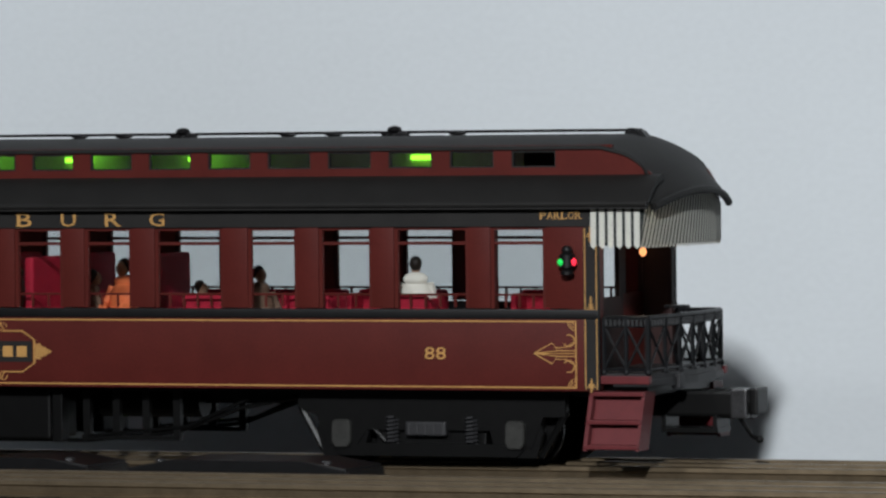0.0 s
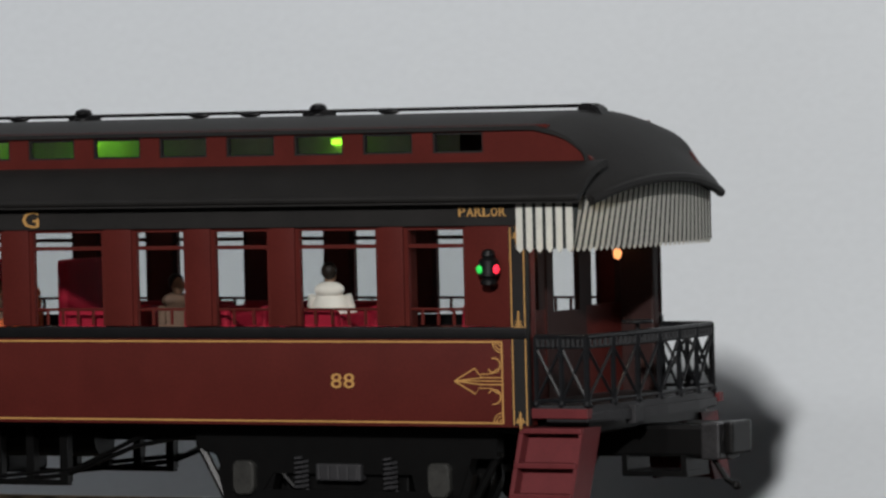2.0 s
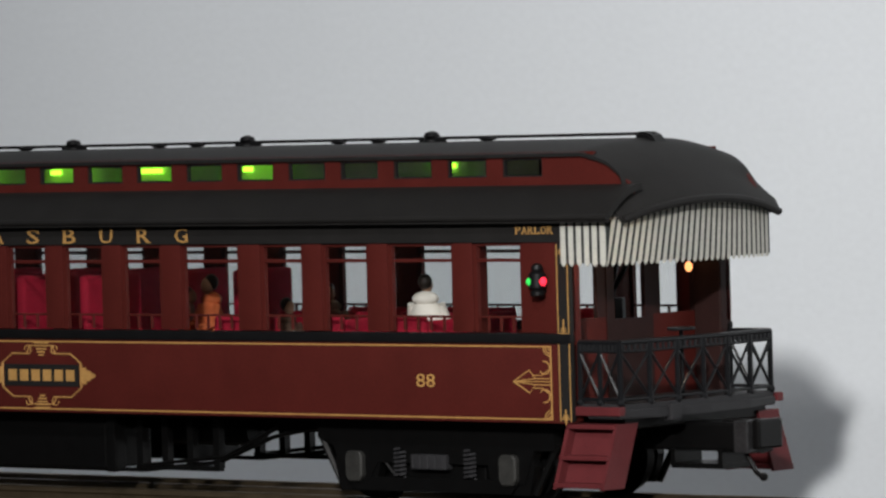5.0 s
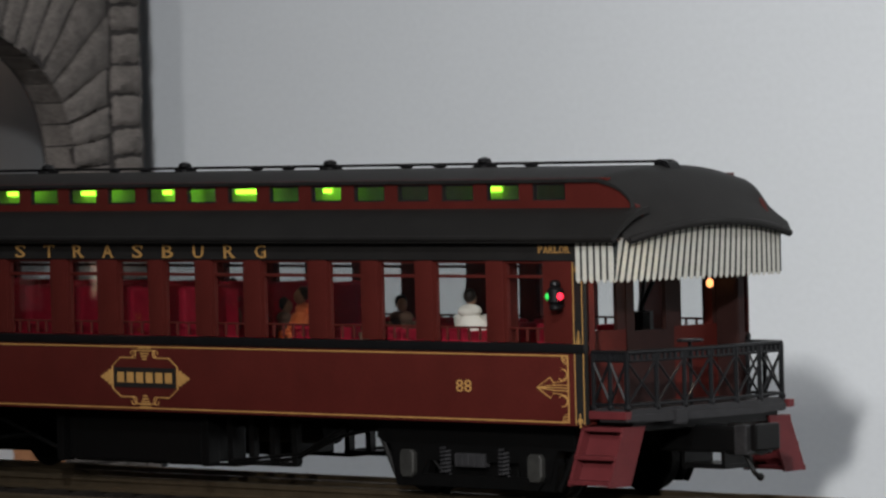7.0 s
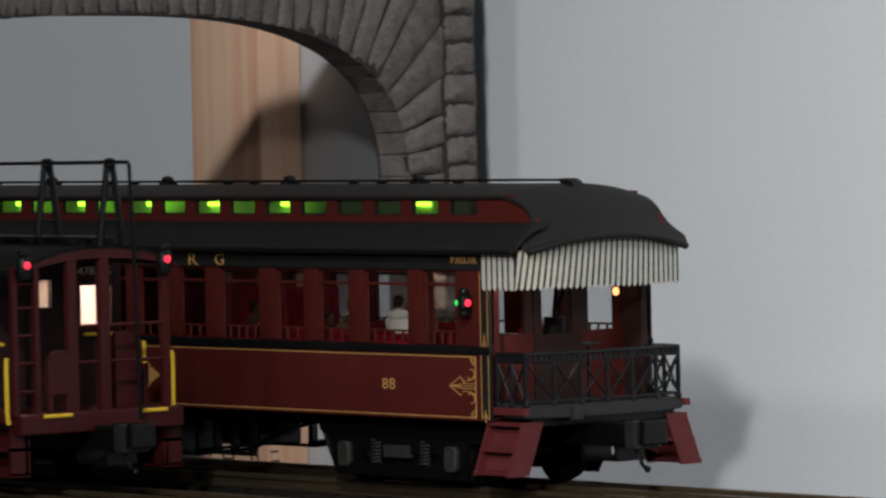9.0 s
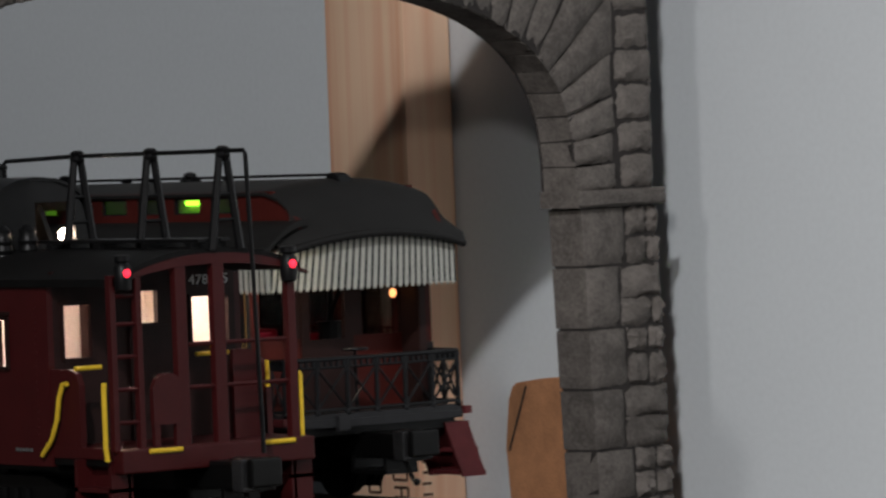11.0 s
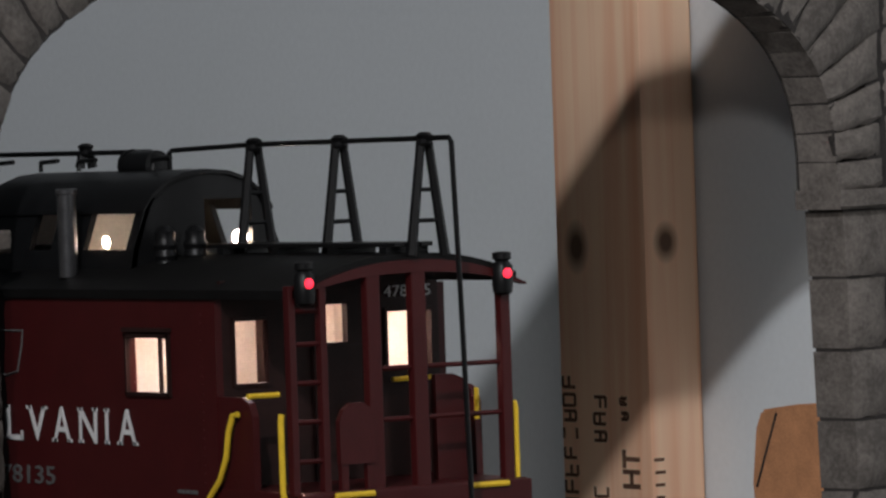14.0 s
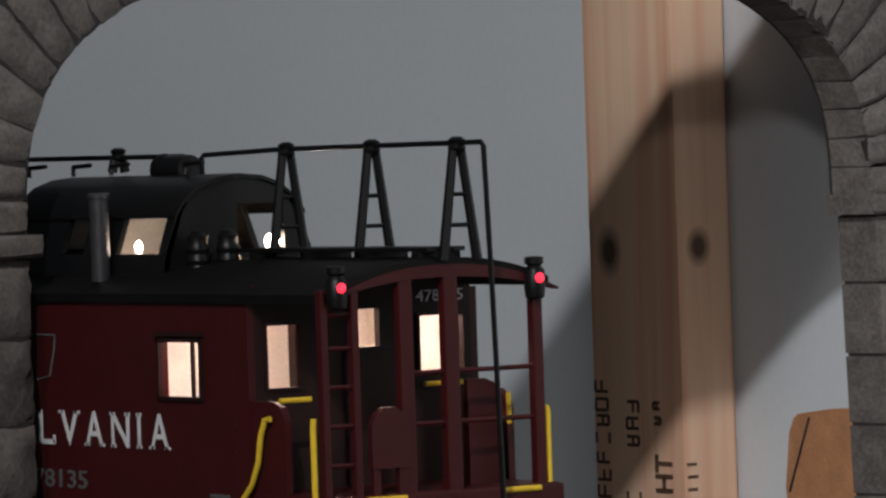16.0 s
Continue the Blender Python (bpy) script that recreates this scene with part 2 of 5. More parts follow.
def sheet(bm, rows, thick=0.0):
    """A grid of points, given row by row; thick gives it a second skin below."""
    def skin(off):
        return [[bm.verts.new((p[0], p[1], p[2] - off)) for p in r] for r in rows]
    top = skin(0)
    for a, b in zip(top, top[1:]):
        for k in range(len(a) - 1):
            bm.faces.new((a[k], a[k + 1], b[k + 1], b[k]))
    if thick:
        low = skin(thick)
        for a, b in zip(low, low[1:]):
            for k in range(len(a) - 1):
                bm.faces.new((a[k], b[k], b[k + 1], a[k + 1]))
        rim = lambda g: g[0] + [r[-1] for r in g[1:]] + g[-1][-2::-1] + [r[0] for r in g[-2:0:-1]]
        a, b = rim(top), rim(low)
        for k in range(len(a)):
            bm.faces.new((a[k], b[k], b[(k + 1) % len(a)], a[(k + 1) % len(a)]))


def part(name, bm, material, parent=None, label="", smooth=False):
    """Links a bmesh given in millimetres as one mesh object, under parent."""
    bmesh.ops.scale(bm, vec=(0.001, 0.001, 0.001), verts=bm.verts)
    bmesh.ops.recalc_face_normals(bm, faces=bm.faces)
    me = bpy.data.meshes.new(name)
    bm.to_mesh(me)
    bm.free()
    for m in material if isinstance(material, tuple) else (material,):
        me.materials.append(m)
    if smooth:
        me.shade_smooth()
        me.set_sharp_from_angle(angle=radians(38))
    ob = new(name, me)
    ob.parent = parent
    if label:
        tagged(ob, label)
    return ob


def made(draw, *args, **kw):
    bm = bmesh.new()
    draw(bm, *args, **kw)
    return bm


def thing(name, x, y, z, label, category, group="", kind=""):
    ob = new(name)
    ob.empty_display_size = 0.01
    ob.location = (x, y, z)
    return tagged(ob, label, category, group, kind)


def lettering(text, height, m, parent, x, y, z, turn=0, width=None, name="lettering", lean=90, spin=0, bold=0.0):
    """Built-in font, standing upright, centred at (x, y, z) mm; width stretches it."""
    cu = bpy.data.curves.new("text", "FONT")
    cu.body, cu.align_x, cu.align_y = text, "CENTER", "CENTER"
    cu.size, cu.extrude, cu.resolution_u, cu.offset = height * 0.001 / 0.70, 0.00008, 2, bold * 0.001
    tmp = bpy.data.objects.new("text", cu)
    me = bpy.data.meshes.new_from_object(tmp)
    bpy.data.objects.remove(tmp)
    xs = [v.co.x for v in me.vertices]
    ys = [v.co.y for v in me.vertices]
    k = width * 0.001 / (max(xs) - min(xs)) if width else 1.0
    kx, ky = (max(xs) + min(xs)) / 2, (max(ys) + min(ys)) / 2
    for v in me.vertices:
        v.co.x, v.co.y = (v.co.x - kx) * k, (v.co.y - ky) * height * 0.001 / (max(ys) - min(ys))
    me.transform(pose(x * 0.001, y * 0.001, z * 0.001, lean, 0, turn) @ pose(0, 0, 0, 0, 0, spin))
    me.materials.append(m)
    ob = new(name, me)
    ob.parent = parent
    return ob


SERIFS = {"A": ((0.10, 0), (0.90, 0)), "N": ((0.12, 0), (0.1, 1), (0.88, 1)), "I": ((0.5, 0), (0.5, 1)), "V": ((0.07, 1), (0.93, 1)), "L": ((0.12, 0), (0.12, 1), (0.9, 0.12)),
          "Y": ((0.07, 1), (0.93, 1), (0.5, 0)), "P": ((0.14, 0), (0.1, 1)), "E": ((0.1, 0), (0.1, 1), (0.92, 0.12), (0.9, 0.88)), "R": ((0.14, 0), (0.1, 1), (0.92, 0)),
          "T": ((0.5, 0), (0.06, 0.9), (0.94, 0.9)), "U": ((0.12, 1), (0.88, 1)), "B": ((0.1, 0), (0.1, 1)), "G": ((0.9, 0.5),), "S": ((0.9, 0.85), (0.1, 0.15)), "O": ()}


def serif_line(text, height, width, gap, m, parent, xs, y, z, name, bold=0.0):
    """Letters with small foot bars, one part each, centred at the xs (mm) on a side that faces -y."""
    for ch, x in zip(text, xs):
        w = width * (0.45 if ch == "I" else 1.0)
        ob = lettering(ch, height, m, parent, x, y, z, width=w * (0.30 if ch == "I" else 0.92), name=name, bold=bold)
        bm = bmesh.new()
        bm.from_mesh(ob.data)
        extra = bmesh.new()
        t = height * 0.09
        for fx, fz in SERIFS.get(ch, ()):
            cx, cz = x - w / 2 + fx * w, z - height / 2 + t / 2 + fz * (height - t)
            if 0.05 < fz < 0.95:
                box(extra, cx - t * 0.6, cx + t * 0.6, y - 0.08, y + 0.08, cz - height * 0.12, cz + height * 0.12)
            else:
                box(extra, cx - height * 0.13, cx + height * 0.13, y - 0.08, y + 0.08, cz - t / 2, cz + t / 2)
        bmesh.ops.scale(extra, vec=(0.001, 0.001, 0.001), verts=extra.verts)
        tmp = bpy.data.meshes.new("feet")
        extra.to_mesh(tmp)
        extra.free()
        bm.from_mesh(tmp)
        bm.to_mesh(ob.data)
        bm.free()


# ---- the room: wall, table, tracks ----
bm = made(box, -3600, 1500, 200, 260, -700, 1500)
tagged(part("wall_north", bm, WALL), "pale grey painted wall with faint smears", "wall", kind="structure")
bm = made(box, -3600, 1500, -620, 44, -40, -12)
tagged(part("layout_table", bm, GREY), "dark grey layout table top along the wall", "table top", kind="structure")
bm = made(box, -3600, 1500, 44, 200, -58, -30)
tagged(part("wall_ledge", bm, GREY), "dark grey lower ledge between the table and the wall", "ledge", kind="structure")
bm = made(box, -3600, 1500, -2600, 260, -740, -700)
tagged(part("floor", bm, GREY), "dark grey room floor", "floor", kind="structure")


def track(y, x0, x1, label, up=0.0):
    t = thing("railway_track", 0, y, up, label, "track", "model railway tracks")
    bm = bmesh.new()
    prism(bm, [(-36, -12 - up * 1000), (36, -12 - up * 1000), (27, -6), (-27, -6)], "x", x0, x1)
    part("roadbed", bm, BED, t)
    bm = bmesh.new()
    for k in range(int((x1 - x0) / 14)):
        x = x0 + 7 + 14 * k
        box(bm, x - 2.6, x + 2.6, -24, 24, -6.5, -4)
    tagged(part("tie", bm, TIE, t), kind="stuff")
    for yy in (-15.9, 0, 15.9):
        bm = bmesh.new()
        prism(bm, [(yy - 2.2, -4.2), (yy + 2.2, -4.2), (yy + 2.2, -3.6), (yy + 0.5, -3.2), (yy + 0.6, -1.6), (yy + 1.3, -1.2), (yy + 1.2, -0.2),
                   (yy + 0.6, 0.1), (yy - 0.6, 0.1), (yy - 1.2, -0.2), (yy - 1.3, -1.2), (yy - 0.6, -1.6), (yy - 0.5, -3.2), (yy - 2.2, -3.6)], "x", x0, x1)
        part("rail", bm, RAILM, t)


track(0.0, -3000, 900, "nickel silver three-rail model track on dark roadbed by the wall")
track(-0.1085, -3000, 900, "nickel silver three-rail model track on dark roadbed beside another", 0.0022)

# ---- parlor car; its own frame: x along the car, the near side at y = -31, rail tops at z = 0 ----
car = thing("parlor_car", TRAIN[0][1], 0, 0, "maroon and black model parlor car with gold striping and lit windows", "model train car")
WINS = [(-23.8, -9.0), (-49.9, -29.7), (-70.6, -56.0), (-90.3, -76.6), (-116.4, -97.2), (-136.4, -122.9), (-156.4, -142.6), (-175.8, -162.0),
        (-196.9, -183.6), (-223.0, -203.8), (-243.5, -230.0), (-263.8, -250.2), (-290.4, -270.5), (-318.0, -297.0)]
LEFT, RIGHT = -331.0, 5.0


def side(sgn):
    y0, y1 = (-31.0, -29.0) if sgn < 0 else (26.0, 28.0)
    w = part("side_panel", made(box, LEFT, RIGHT, y0, y1, 19.6, 37.6, 0.25), MAROON, car, "maroon enamelled lower car side", smooth=True)
    edges = [RIGHT] + [e for a, b in WINS for e in (b, a)] + [LEFT]
    for k in range(0, len(edges), 2):
        part("window_pier", made(box, edges[k + 1], edges[k], y0, y1, 40.2, 60.6, 0.2), MAROON, car, smooth=True)
    yo = y0 - 0.5 if sgn < 0 else y1 + 0.5
    ya, yb = min(yo, y0), max(yo, y1)
    part("sill_moulding", made(box, LEFT, RIGHT, ya, yb, 37.6, 40.0, 0.35), BLACK, car, "black sill moulding", smooth=True)
    part("letter_board", made(box, LEFT, 14.5, ya + 0.2, yb - 0.2, 60.6, 66.8, 0.2), ROOFBLK, car, "black letter board")
    for a, b in WINS:
        bm = bmesh.new()
        ym = y0 + 1.2 if sgn < 0 else y1 - 1.2
        box(bm, a - 0.2, a + 0.9, ym - 0.6, ym + 0.6, 40.2, 60.6)
        box(bm, b - 0.9, b + 0.2, ym - 0.6, ym + 0.6, 40.2, 60.6)
        box(bm, a, b, ym - 0.6, ym + 0.6, 59.9, 60.7)
        box(bm, a, b, ym - 0.35, ym + 0.35, 56.2, 57.0)
        win = part("window_frame", bm, MAROON, car)
        bm = bmesh.new()
        rod(bm, (a, ym - 0.5 * -sgn * -1, 43.6), (b, ym - 0.5 * -sgn * -1, 43.6), 0.32, 6)
        n = max(3, round((b - a) / 4.2))
        for k in range(1, n):
            x = a + (b - a) * k / n
            rod(bm, (x, ym, 40.4), (x, ym, 43.6), 0.38, 6)
        part("guard_rail", bm, MAROON, win)
        yg = ym + 0.9 * -sgn
        part("pane", made(box, a, b, yg - 0.1, yg + 0.1, 40.4, 60.4), GLASS, win)
    return w


side(-1)
side(1)


def stripes():
    """Gold lining on the near side: panel frame, corner ornaments, arrow flourish, plate and lettering."""
    y = -31.13
    def bar(bm, x0, x1, z0, z1):
        box(bm, x0, x1, y - 0.06, y + 0.2, z0, z1)
    bm = bmesh.new()
    for z in (20.45, 37.0):
        bar(bm, LEFT + 5, -0.9, z - 0.17, z + 0.17)
    for x in (-1.0, LEFT + 5.1):
        bar(bm, x - 0.16, x + 0.16, 20.4, 37.0)
    part("panel_lining", bm, GOLD, car, "thin gold panel lining")
    bm = bmesh.new()
    for x in (1.55, 4.6):
        bar(bm, x - 0.13, x + 0.13, 20.0, 60.2)
    for z, h in ((21.0, 2.2), (40.6, 3.4), (58.6, 2.4)):
        for k in range(7):
            f = k / 6
            w = (0.25 + 1.0 * math.sin(math.pi * min(1, f * 1.15)) ** 2) * (1 - 0.3 * (k % 2))
            bar(bm, 3.05 - w, 3.05 + w, z + h * (f - 0.5) - 0.12, z + h * (f - 0.5) + 0.13)
        bar(bm, 2.9, 3.2, z - h * 0.8, z + h * 0.8)
    part("corner_scroll", bm, GOLD, car, "gold scrolled corner ornament")
    bm = bmesh.new()
    for z, s in ((36.9, -1), (20.5, 1)):
        for r in (0.8, 1.5, 2.1):
            wire(bm, [(-1.0 - r * math.cos(a), y, z + s * r * math.sin(a)) for a in [k * math.pi / 12 for k in range(7)]], 0.13, 4)
    part("corner_flourish", bm, GOLD, car)
    bm = bmesh.new()
    yy = y
    for s in (-1, 1):
        wire(bm, [(-12.2, yy, 29.0), (-7.4, yy, 29.0 + s * 2.6), (-5.8, yy, 29.0 + s * 0.7), (-12.2, yy, 29.0)], 0.17, 4)
        wire(bm, [(-5.8, yy, 29.0 + s * 0.7), (-1.2, yy, 29.0 + s * 0.7)], 0.17, 4)
        wire(bm, [(-6.6, yy, 29 + s * 1.4), (-3.6, yy, 29 + s * 1.5), (-1.9, yy, 29 + s * 2.6)], 0.15, 4)
        c = 29.0 + s * 3.2
        wire(bm, [(-2.9 + 1.5 * math.cos(a), yy, c + s * 1.5 * math.sin(a)) for a in [(-2.6 + k * 0.45) for k in range(11)]], 0.16, 4)
    rod(bm, (-12.2, yy, 29.0), (-1.2, yy, 29.0), 0.14, 4)
    part("arrow_flourish", bm, GOLD, car, "gold arrow-shaped flourish")
    # name plate, its name shown by plain bars
    plate = part("name_plate", made(box, -177.5, -151.6, y - 0.05, y + 0.2, 26.0, 31.4), ROOFBLK, car, "black name plate in a gold scroll frame")
    bm = bmesh.new()
    for k in range(6):
        x = -174.4 + k * 4.0
        bar(bm, x - 1.5, x + 1.3, 27.3, 30.1)
    bmesh.ops.translate(bm, vec=(0, -0.12, 0), verts=bm.verts)
    part("name_bars", bm, GOLD, plate)
    bm = bmesh.new()
    out = [(-178.0, 25.6), (-174.6, 23.4), (-169.5, 23.4), (-168.4, 21.6), (-160.6, 21.6), (-159.5, 23.4), (-154.4, 23.4), (-151.0, 25.6),
           (-151.0, 31.8), (-154.4, 34.0), (-159.5, 34.0), (-160.6, 36.0), (-168.4, 36.0), (-169.5, 34.0), (-174.6, 34.0), (-178.0, 31.8), (-178.0, 25.6)]
    wire(bm, [(a, y, b) for a, b in out], 0.22, 4)
    for s in (-1, 1):
        cx = -164.5 + s * 13.6
        for k in range(7):
            w = 2.9 * (1 - k / 7)
            bar(bm, cx + s * (k * 0.75) - 0.3, cx + s * (k * 0.75) + 0.25, 28.7 - w * (0.8 if k % 2 else 1), 28.7 + w * (0.8 if k % 2 else 1))
        for k in range(5):
            w = 2.6 * (1 - k / 6)
            zz = 28.7 + s * (8.0 - k * 0.75)
            bar(bm, -164.5 - w, -164.5 + w, zz - 0.2, zz + 0.2)
        for t in (-1, 1):
            wire(bm, [(-164.5 + t * (4.6 + 1.1 * math.cos(a)), y, 28.7 + s * (6.3 + 1.1 * math.sin(a))) for a in [k * 0.7 for k in range(8)]], 0.15, 4)
    part("plate_scroll", bm, GOLD, plate, "gold scrollwork round the name plate")
    serif_line("STRASBURG", 3.5, 4.6, 0, GOLD, car, [-216.1 + 12.6 * k for k in range(9)], -31.5, 62.8, "letter", 0.0)
    serif_line("PARLOR", 1.9, 1.65, 0, GOLD, car, [-9.3 + 1.88 * k for k in range(6)], -31.5, 63.5, "small_letter", 0.0)
    part("corner_panel", made(box, 1.2, 5.15, -31.1, -30.0, 20.0, 60.5), ROOFBLK, car, "black corner panel")
    lettering("88", 3.1, GOLD, car, -38.8, -31.2, 28.9, width=5.7, name="number", bold=0.0)


stripes()


def smooth01(t):
    t = min(1, max(0, t))
    return t * t * (3 - 2 * t)


def roof():
    # lower deck roof, both slopes, straight to the end
    for s in (-1, 1):
        rows = []
        for x in (LEFT - 14, -200, -100, 0, 8, 14, 19.2 if s < 0 else 16.0):
            r = []
            for k in range(7):
                f = k / 6
                r.append((x, -34.0 + 12.6 * f if s < 0 else 30.0 - 8.6 * f, 66.6 + 7.0 * math.sin(f * math.pi / 2) ** 0.9))
            rows.append(r if s > 0 else r[::-1])
        part("deck_roof", made(sheet, rows, 1.5), ROOFBLK, car, "matt black lower roof slope", smooth=True)
        bm = bmesh.new()
        e = -34.2 if s < 0 else 30.0
        rod(bm, (LEFT - 14, e, 66.3), (19.2 if s < 0 else 16.0, e, 66.3), 0.7, 8)
        part("gutter", bm, ROOFBLK, car, smooth=True)
    # clerestory walls with window openings
    wins = [(-21.0 - 16.75 * k, -9.1 - 16.75 * k) for k in range(18)]
    for s in (-1, 1):
        y0, y1 = (-22.6, -21.4) if s < 0 else (21.4, 22.6)
        bm = bmesh.new()
        box(bm, LEFT, 6, y0, y1, 72.0, 75.4)
        box(bm, LEFT, 6, y0, y1, 79.6, 81.0)
        es = [6.0] + [e for a, b in wins for e in (b, a)] + [LEFT]
        for k in range(0, len(es), 2):
            box(bm, es[k + 1], es[k], y0, y1, 75.4, 79.6)
        prism(bm, [(6, 72.0), (17.0, 70.5), (17.8, 71.2), (16, 74.0), (14, 75.6), (11.5, 77.2), (9, 78.3), (6, 79.4)], "y", y0, y1)
        cw = part("clerestory_wall", bm, MAROON, car, "maroon clerestory wall")
        for a, b in wins:
            bm = bmesh.new()
            for z in (75.4, 79.2):
                box(bm, a, b, y0 + 0.3, y1 + 0.1, z, z + 0.4)
            for x in (a, b - 0.4):
                box(bm, x, x + 0.4, y0 + 0.3, y1 + 0.1, 75.4, 79.6)
            part("clerestory_window", bm, ROOFBLK, cw)
    # upper roof, drooping at the rear into a domed end
    rows = []
    xs = [LEFT - 12, -240, -160, -80, -20] + [k * 1.6 for k in range(0, 11)] + [17.2, 18.3, 19.4, 20.4, 21.4, 22.4]
    for x in xs:
        f = smooth01((x - 3.0) / 17.5)
        g = min(1, max(0, (x - 4.0) / 18.4))
        w = float(np.interp(x, (3, 15.5, 17.6, 19.4, 21.4, 22.4), (23.4, 23.4, 25.2, 30.0, 29.6, 28.6)))
        ze = float(np.interp(x, (3, 9, 11.5, 14, 16, 17.7, 19.5, 22.4), (80.7, 79.3, 78.1, 76.3, 74.2, 71.6, 68.1, 66.0)))
        zc = 83.6 - 13.7 * g ** 1.65
        r = []
        for k in range(-12, 13):
            t = k / 12
            bow = 0 if x < 14 else -(x - 14) / 8.4 * 3.2 * t * t
            r.append((x + bow, w * t, ze + (zc - ze) * (1 - abs(t) ** 2.1)))
        rows.append(r)
    part("upper_roof", made(sheet, rows, 0.8), ROOFBLK, car, "matt black upper roof with a domed drooping end", smooth=True)
    bm = bmesh.new()
    wire(bm, [(p[0], p[1], p[2] - 0.5) for p in rows[-1]], 1.0, 8)
    part("roof_lip", bm, ROOFBLK, car, "rounded black roof lip", smooth=True)
    # ridge wire, vents
    bm = bmesh.new()
    rod(bm, (LEFT, 0, 84.5), (6, 0, 84.5), 0.42, 6)
    part("ridge_cable", bm, BLACK, car, "thin black cable along the ridge")
    for x, h in ((-62, 1), (-122, 1), (-182, 1), (-242, 1), (-302, 1)):
        bm = bmesh.new()
        lathe(bm, (x, 0, 83.2), [(2.2, 0), (2.2, 0.8), (1.3, 1.2), (2.0, 1.8), (1.6, 2.6), (0.5, 3.0)], 10)
        box(bm, x - 3.5, x + 4.0, -0.9, 0.9, 83.3, 84.8, 0.3)
        part("roof_vent", bm, BLACK, car, smooth=True)
    for x in (-92, -152, -212, -272, -79, -139, -199, -44.5):
        bm = bmesh.new()
        ball(bm, (x, 0, 84.2), 1.3, 2.0, 1.0, 0.55)
        part("cable_clip", bm, BLACK, car, smooth=True)
    bm = bmesh.new()
    prism(bm, [(1.5, 82.8), (8.2, 81.4), (7.2, 83.6), (5.6, 84.8), (2.4, 85.1)], "y", -2.4, 2.4)
    bmesh.ops.bevel(bm, geom=list(bm.edges), offset=0.5, segments=2, affect="EDGES")
    part("ridge_cap", bm, BLACK, car, "rounded black ridge end cap", smooth=True)
    for x, s in ((-1.0, -1),):
        bm = bmesh.new()
        ball(bm, (x, -31.5, 67.9), 0.9)
        part("roof_knob", bm, ROOFBLK, car)


roof()


def awning():
    """Striped valance: near side, bowed end, far side; each strip ends in a point."""
    path = [(3.4 + 2.3 * (k // 2) + (1.5 if k % 2 else 0), -31.6) for k in range(12)]
    n = 58
    for k in range(n + 1):
        f = (k // 2 * 2 + (1.26 if k % 2 else 0)) / n
        path.append((17.4 + 2.6 * (1 - (2 * f - 1) ** 2), -30.6 + 57.6 * f))
    path += [(16.0 - 1.32 * k, 27.0) for k in range(10)]
    bm = bmesh.new()
    box(bm, 3.4, 17.0, -31.2, -30.6, 64.6, 65.8)
    box(bm, 3.4, 17.0, 26.0, 26.6, 64.6, 65.8)
    hang = part("awning", bm, ROOFBLK, car, "white awning valance with narrow dark stripes and pointed edge")
    for k in range(len(path) - 1):
        (xa, ya), (xb, yb) = path[k], path[k + 1]
        def top(x, y):
            if x < 17.5:
                return 65.4
            return 65.3 + 4.0 * max(0.0, 1 - abs((y + 1.8) / 29.5) ** 2.1)
        xm, ym = (xa + xb) / 2, (ya + yb) / 2
        dark = k % 2
        drop = 55.9 if dark else 55.1
        end = smooth01((xm - 16.0) / 1.5) * min(1.0, max(0.0, (20 - ym) / 34))
        ia, ib, im = 2.3 * end, 2.3 * end, 2.4 * end
        p = [(xa, ya, top(xa, ya)), (xb, yb, top(xb, yb)), (xb - ib, yb, 55.9), (xm - im, ym, drop), (xa - ia, ya, 55.9)]
        bm = bmesh.new()
        out = Vector((yb - ya, xa - xb, 0)).normalized() * 0.18
        fa, fb = [bm.verts.new(Vector(q) + out) for q in p], [bm.verts.new(Vector(q) - out) for q in p]
        fs = [bm.faces.new(fa), bm.faces.new(fb[::-1])]
        for i in range(5):
            fs.append(bm.faces.new((fa[i], fb[i], fb[(i + 1) % 5], fa[(i + 1) % 5])))
        part("dark_strip" if dark else "white_strip", bm, DARKCL if dark else CLOTHW, hang)


awning()


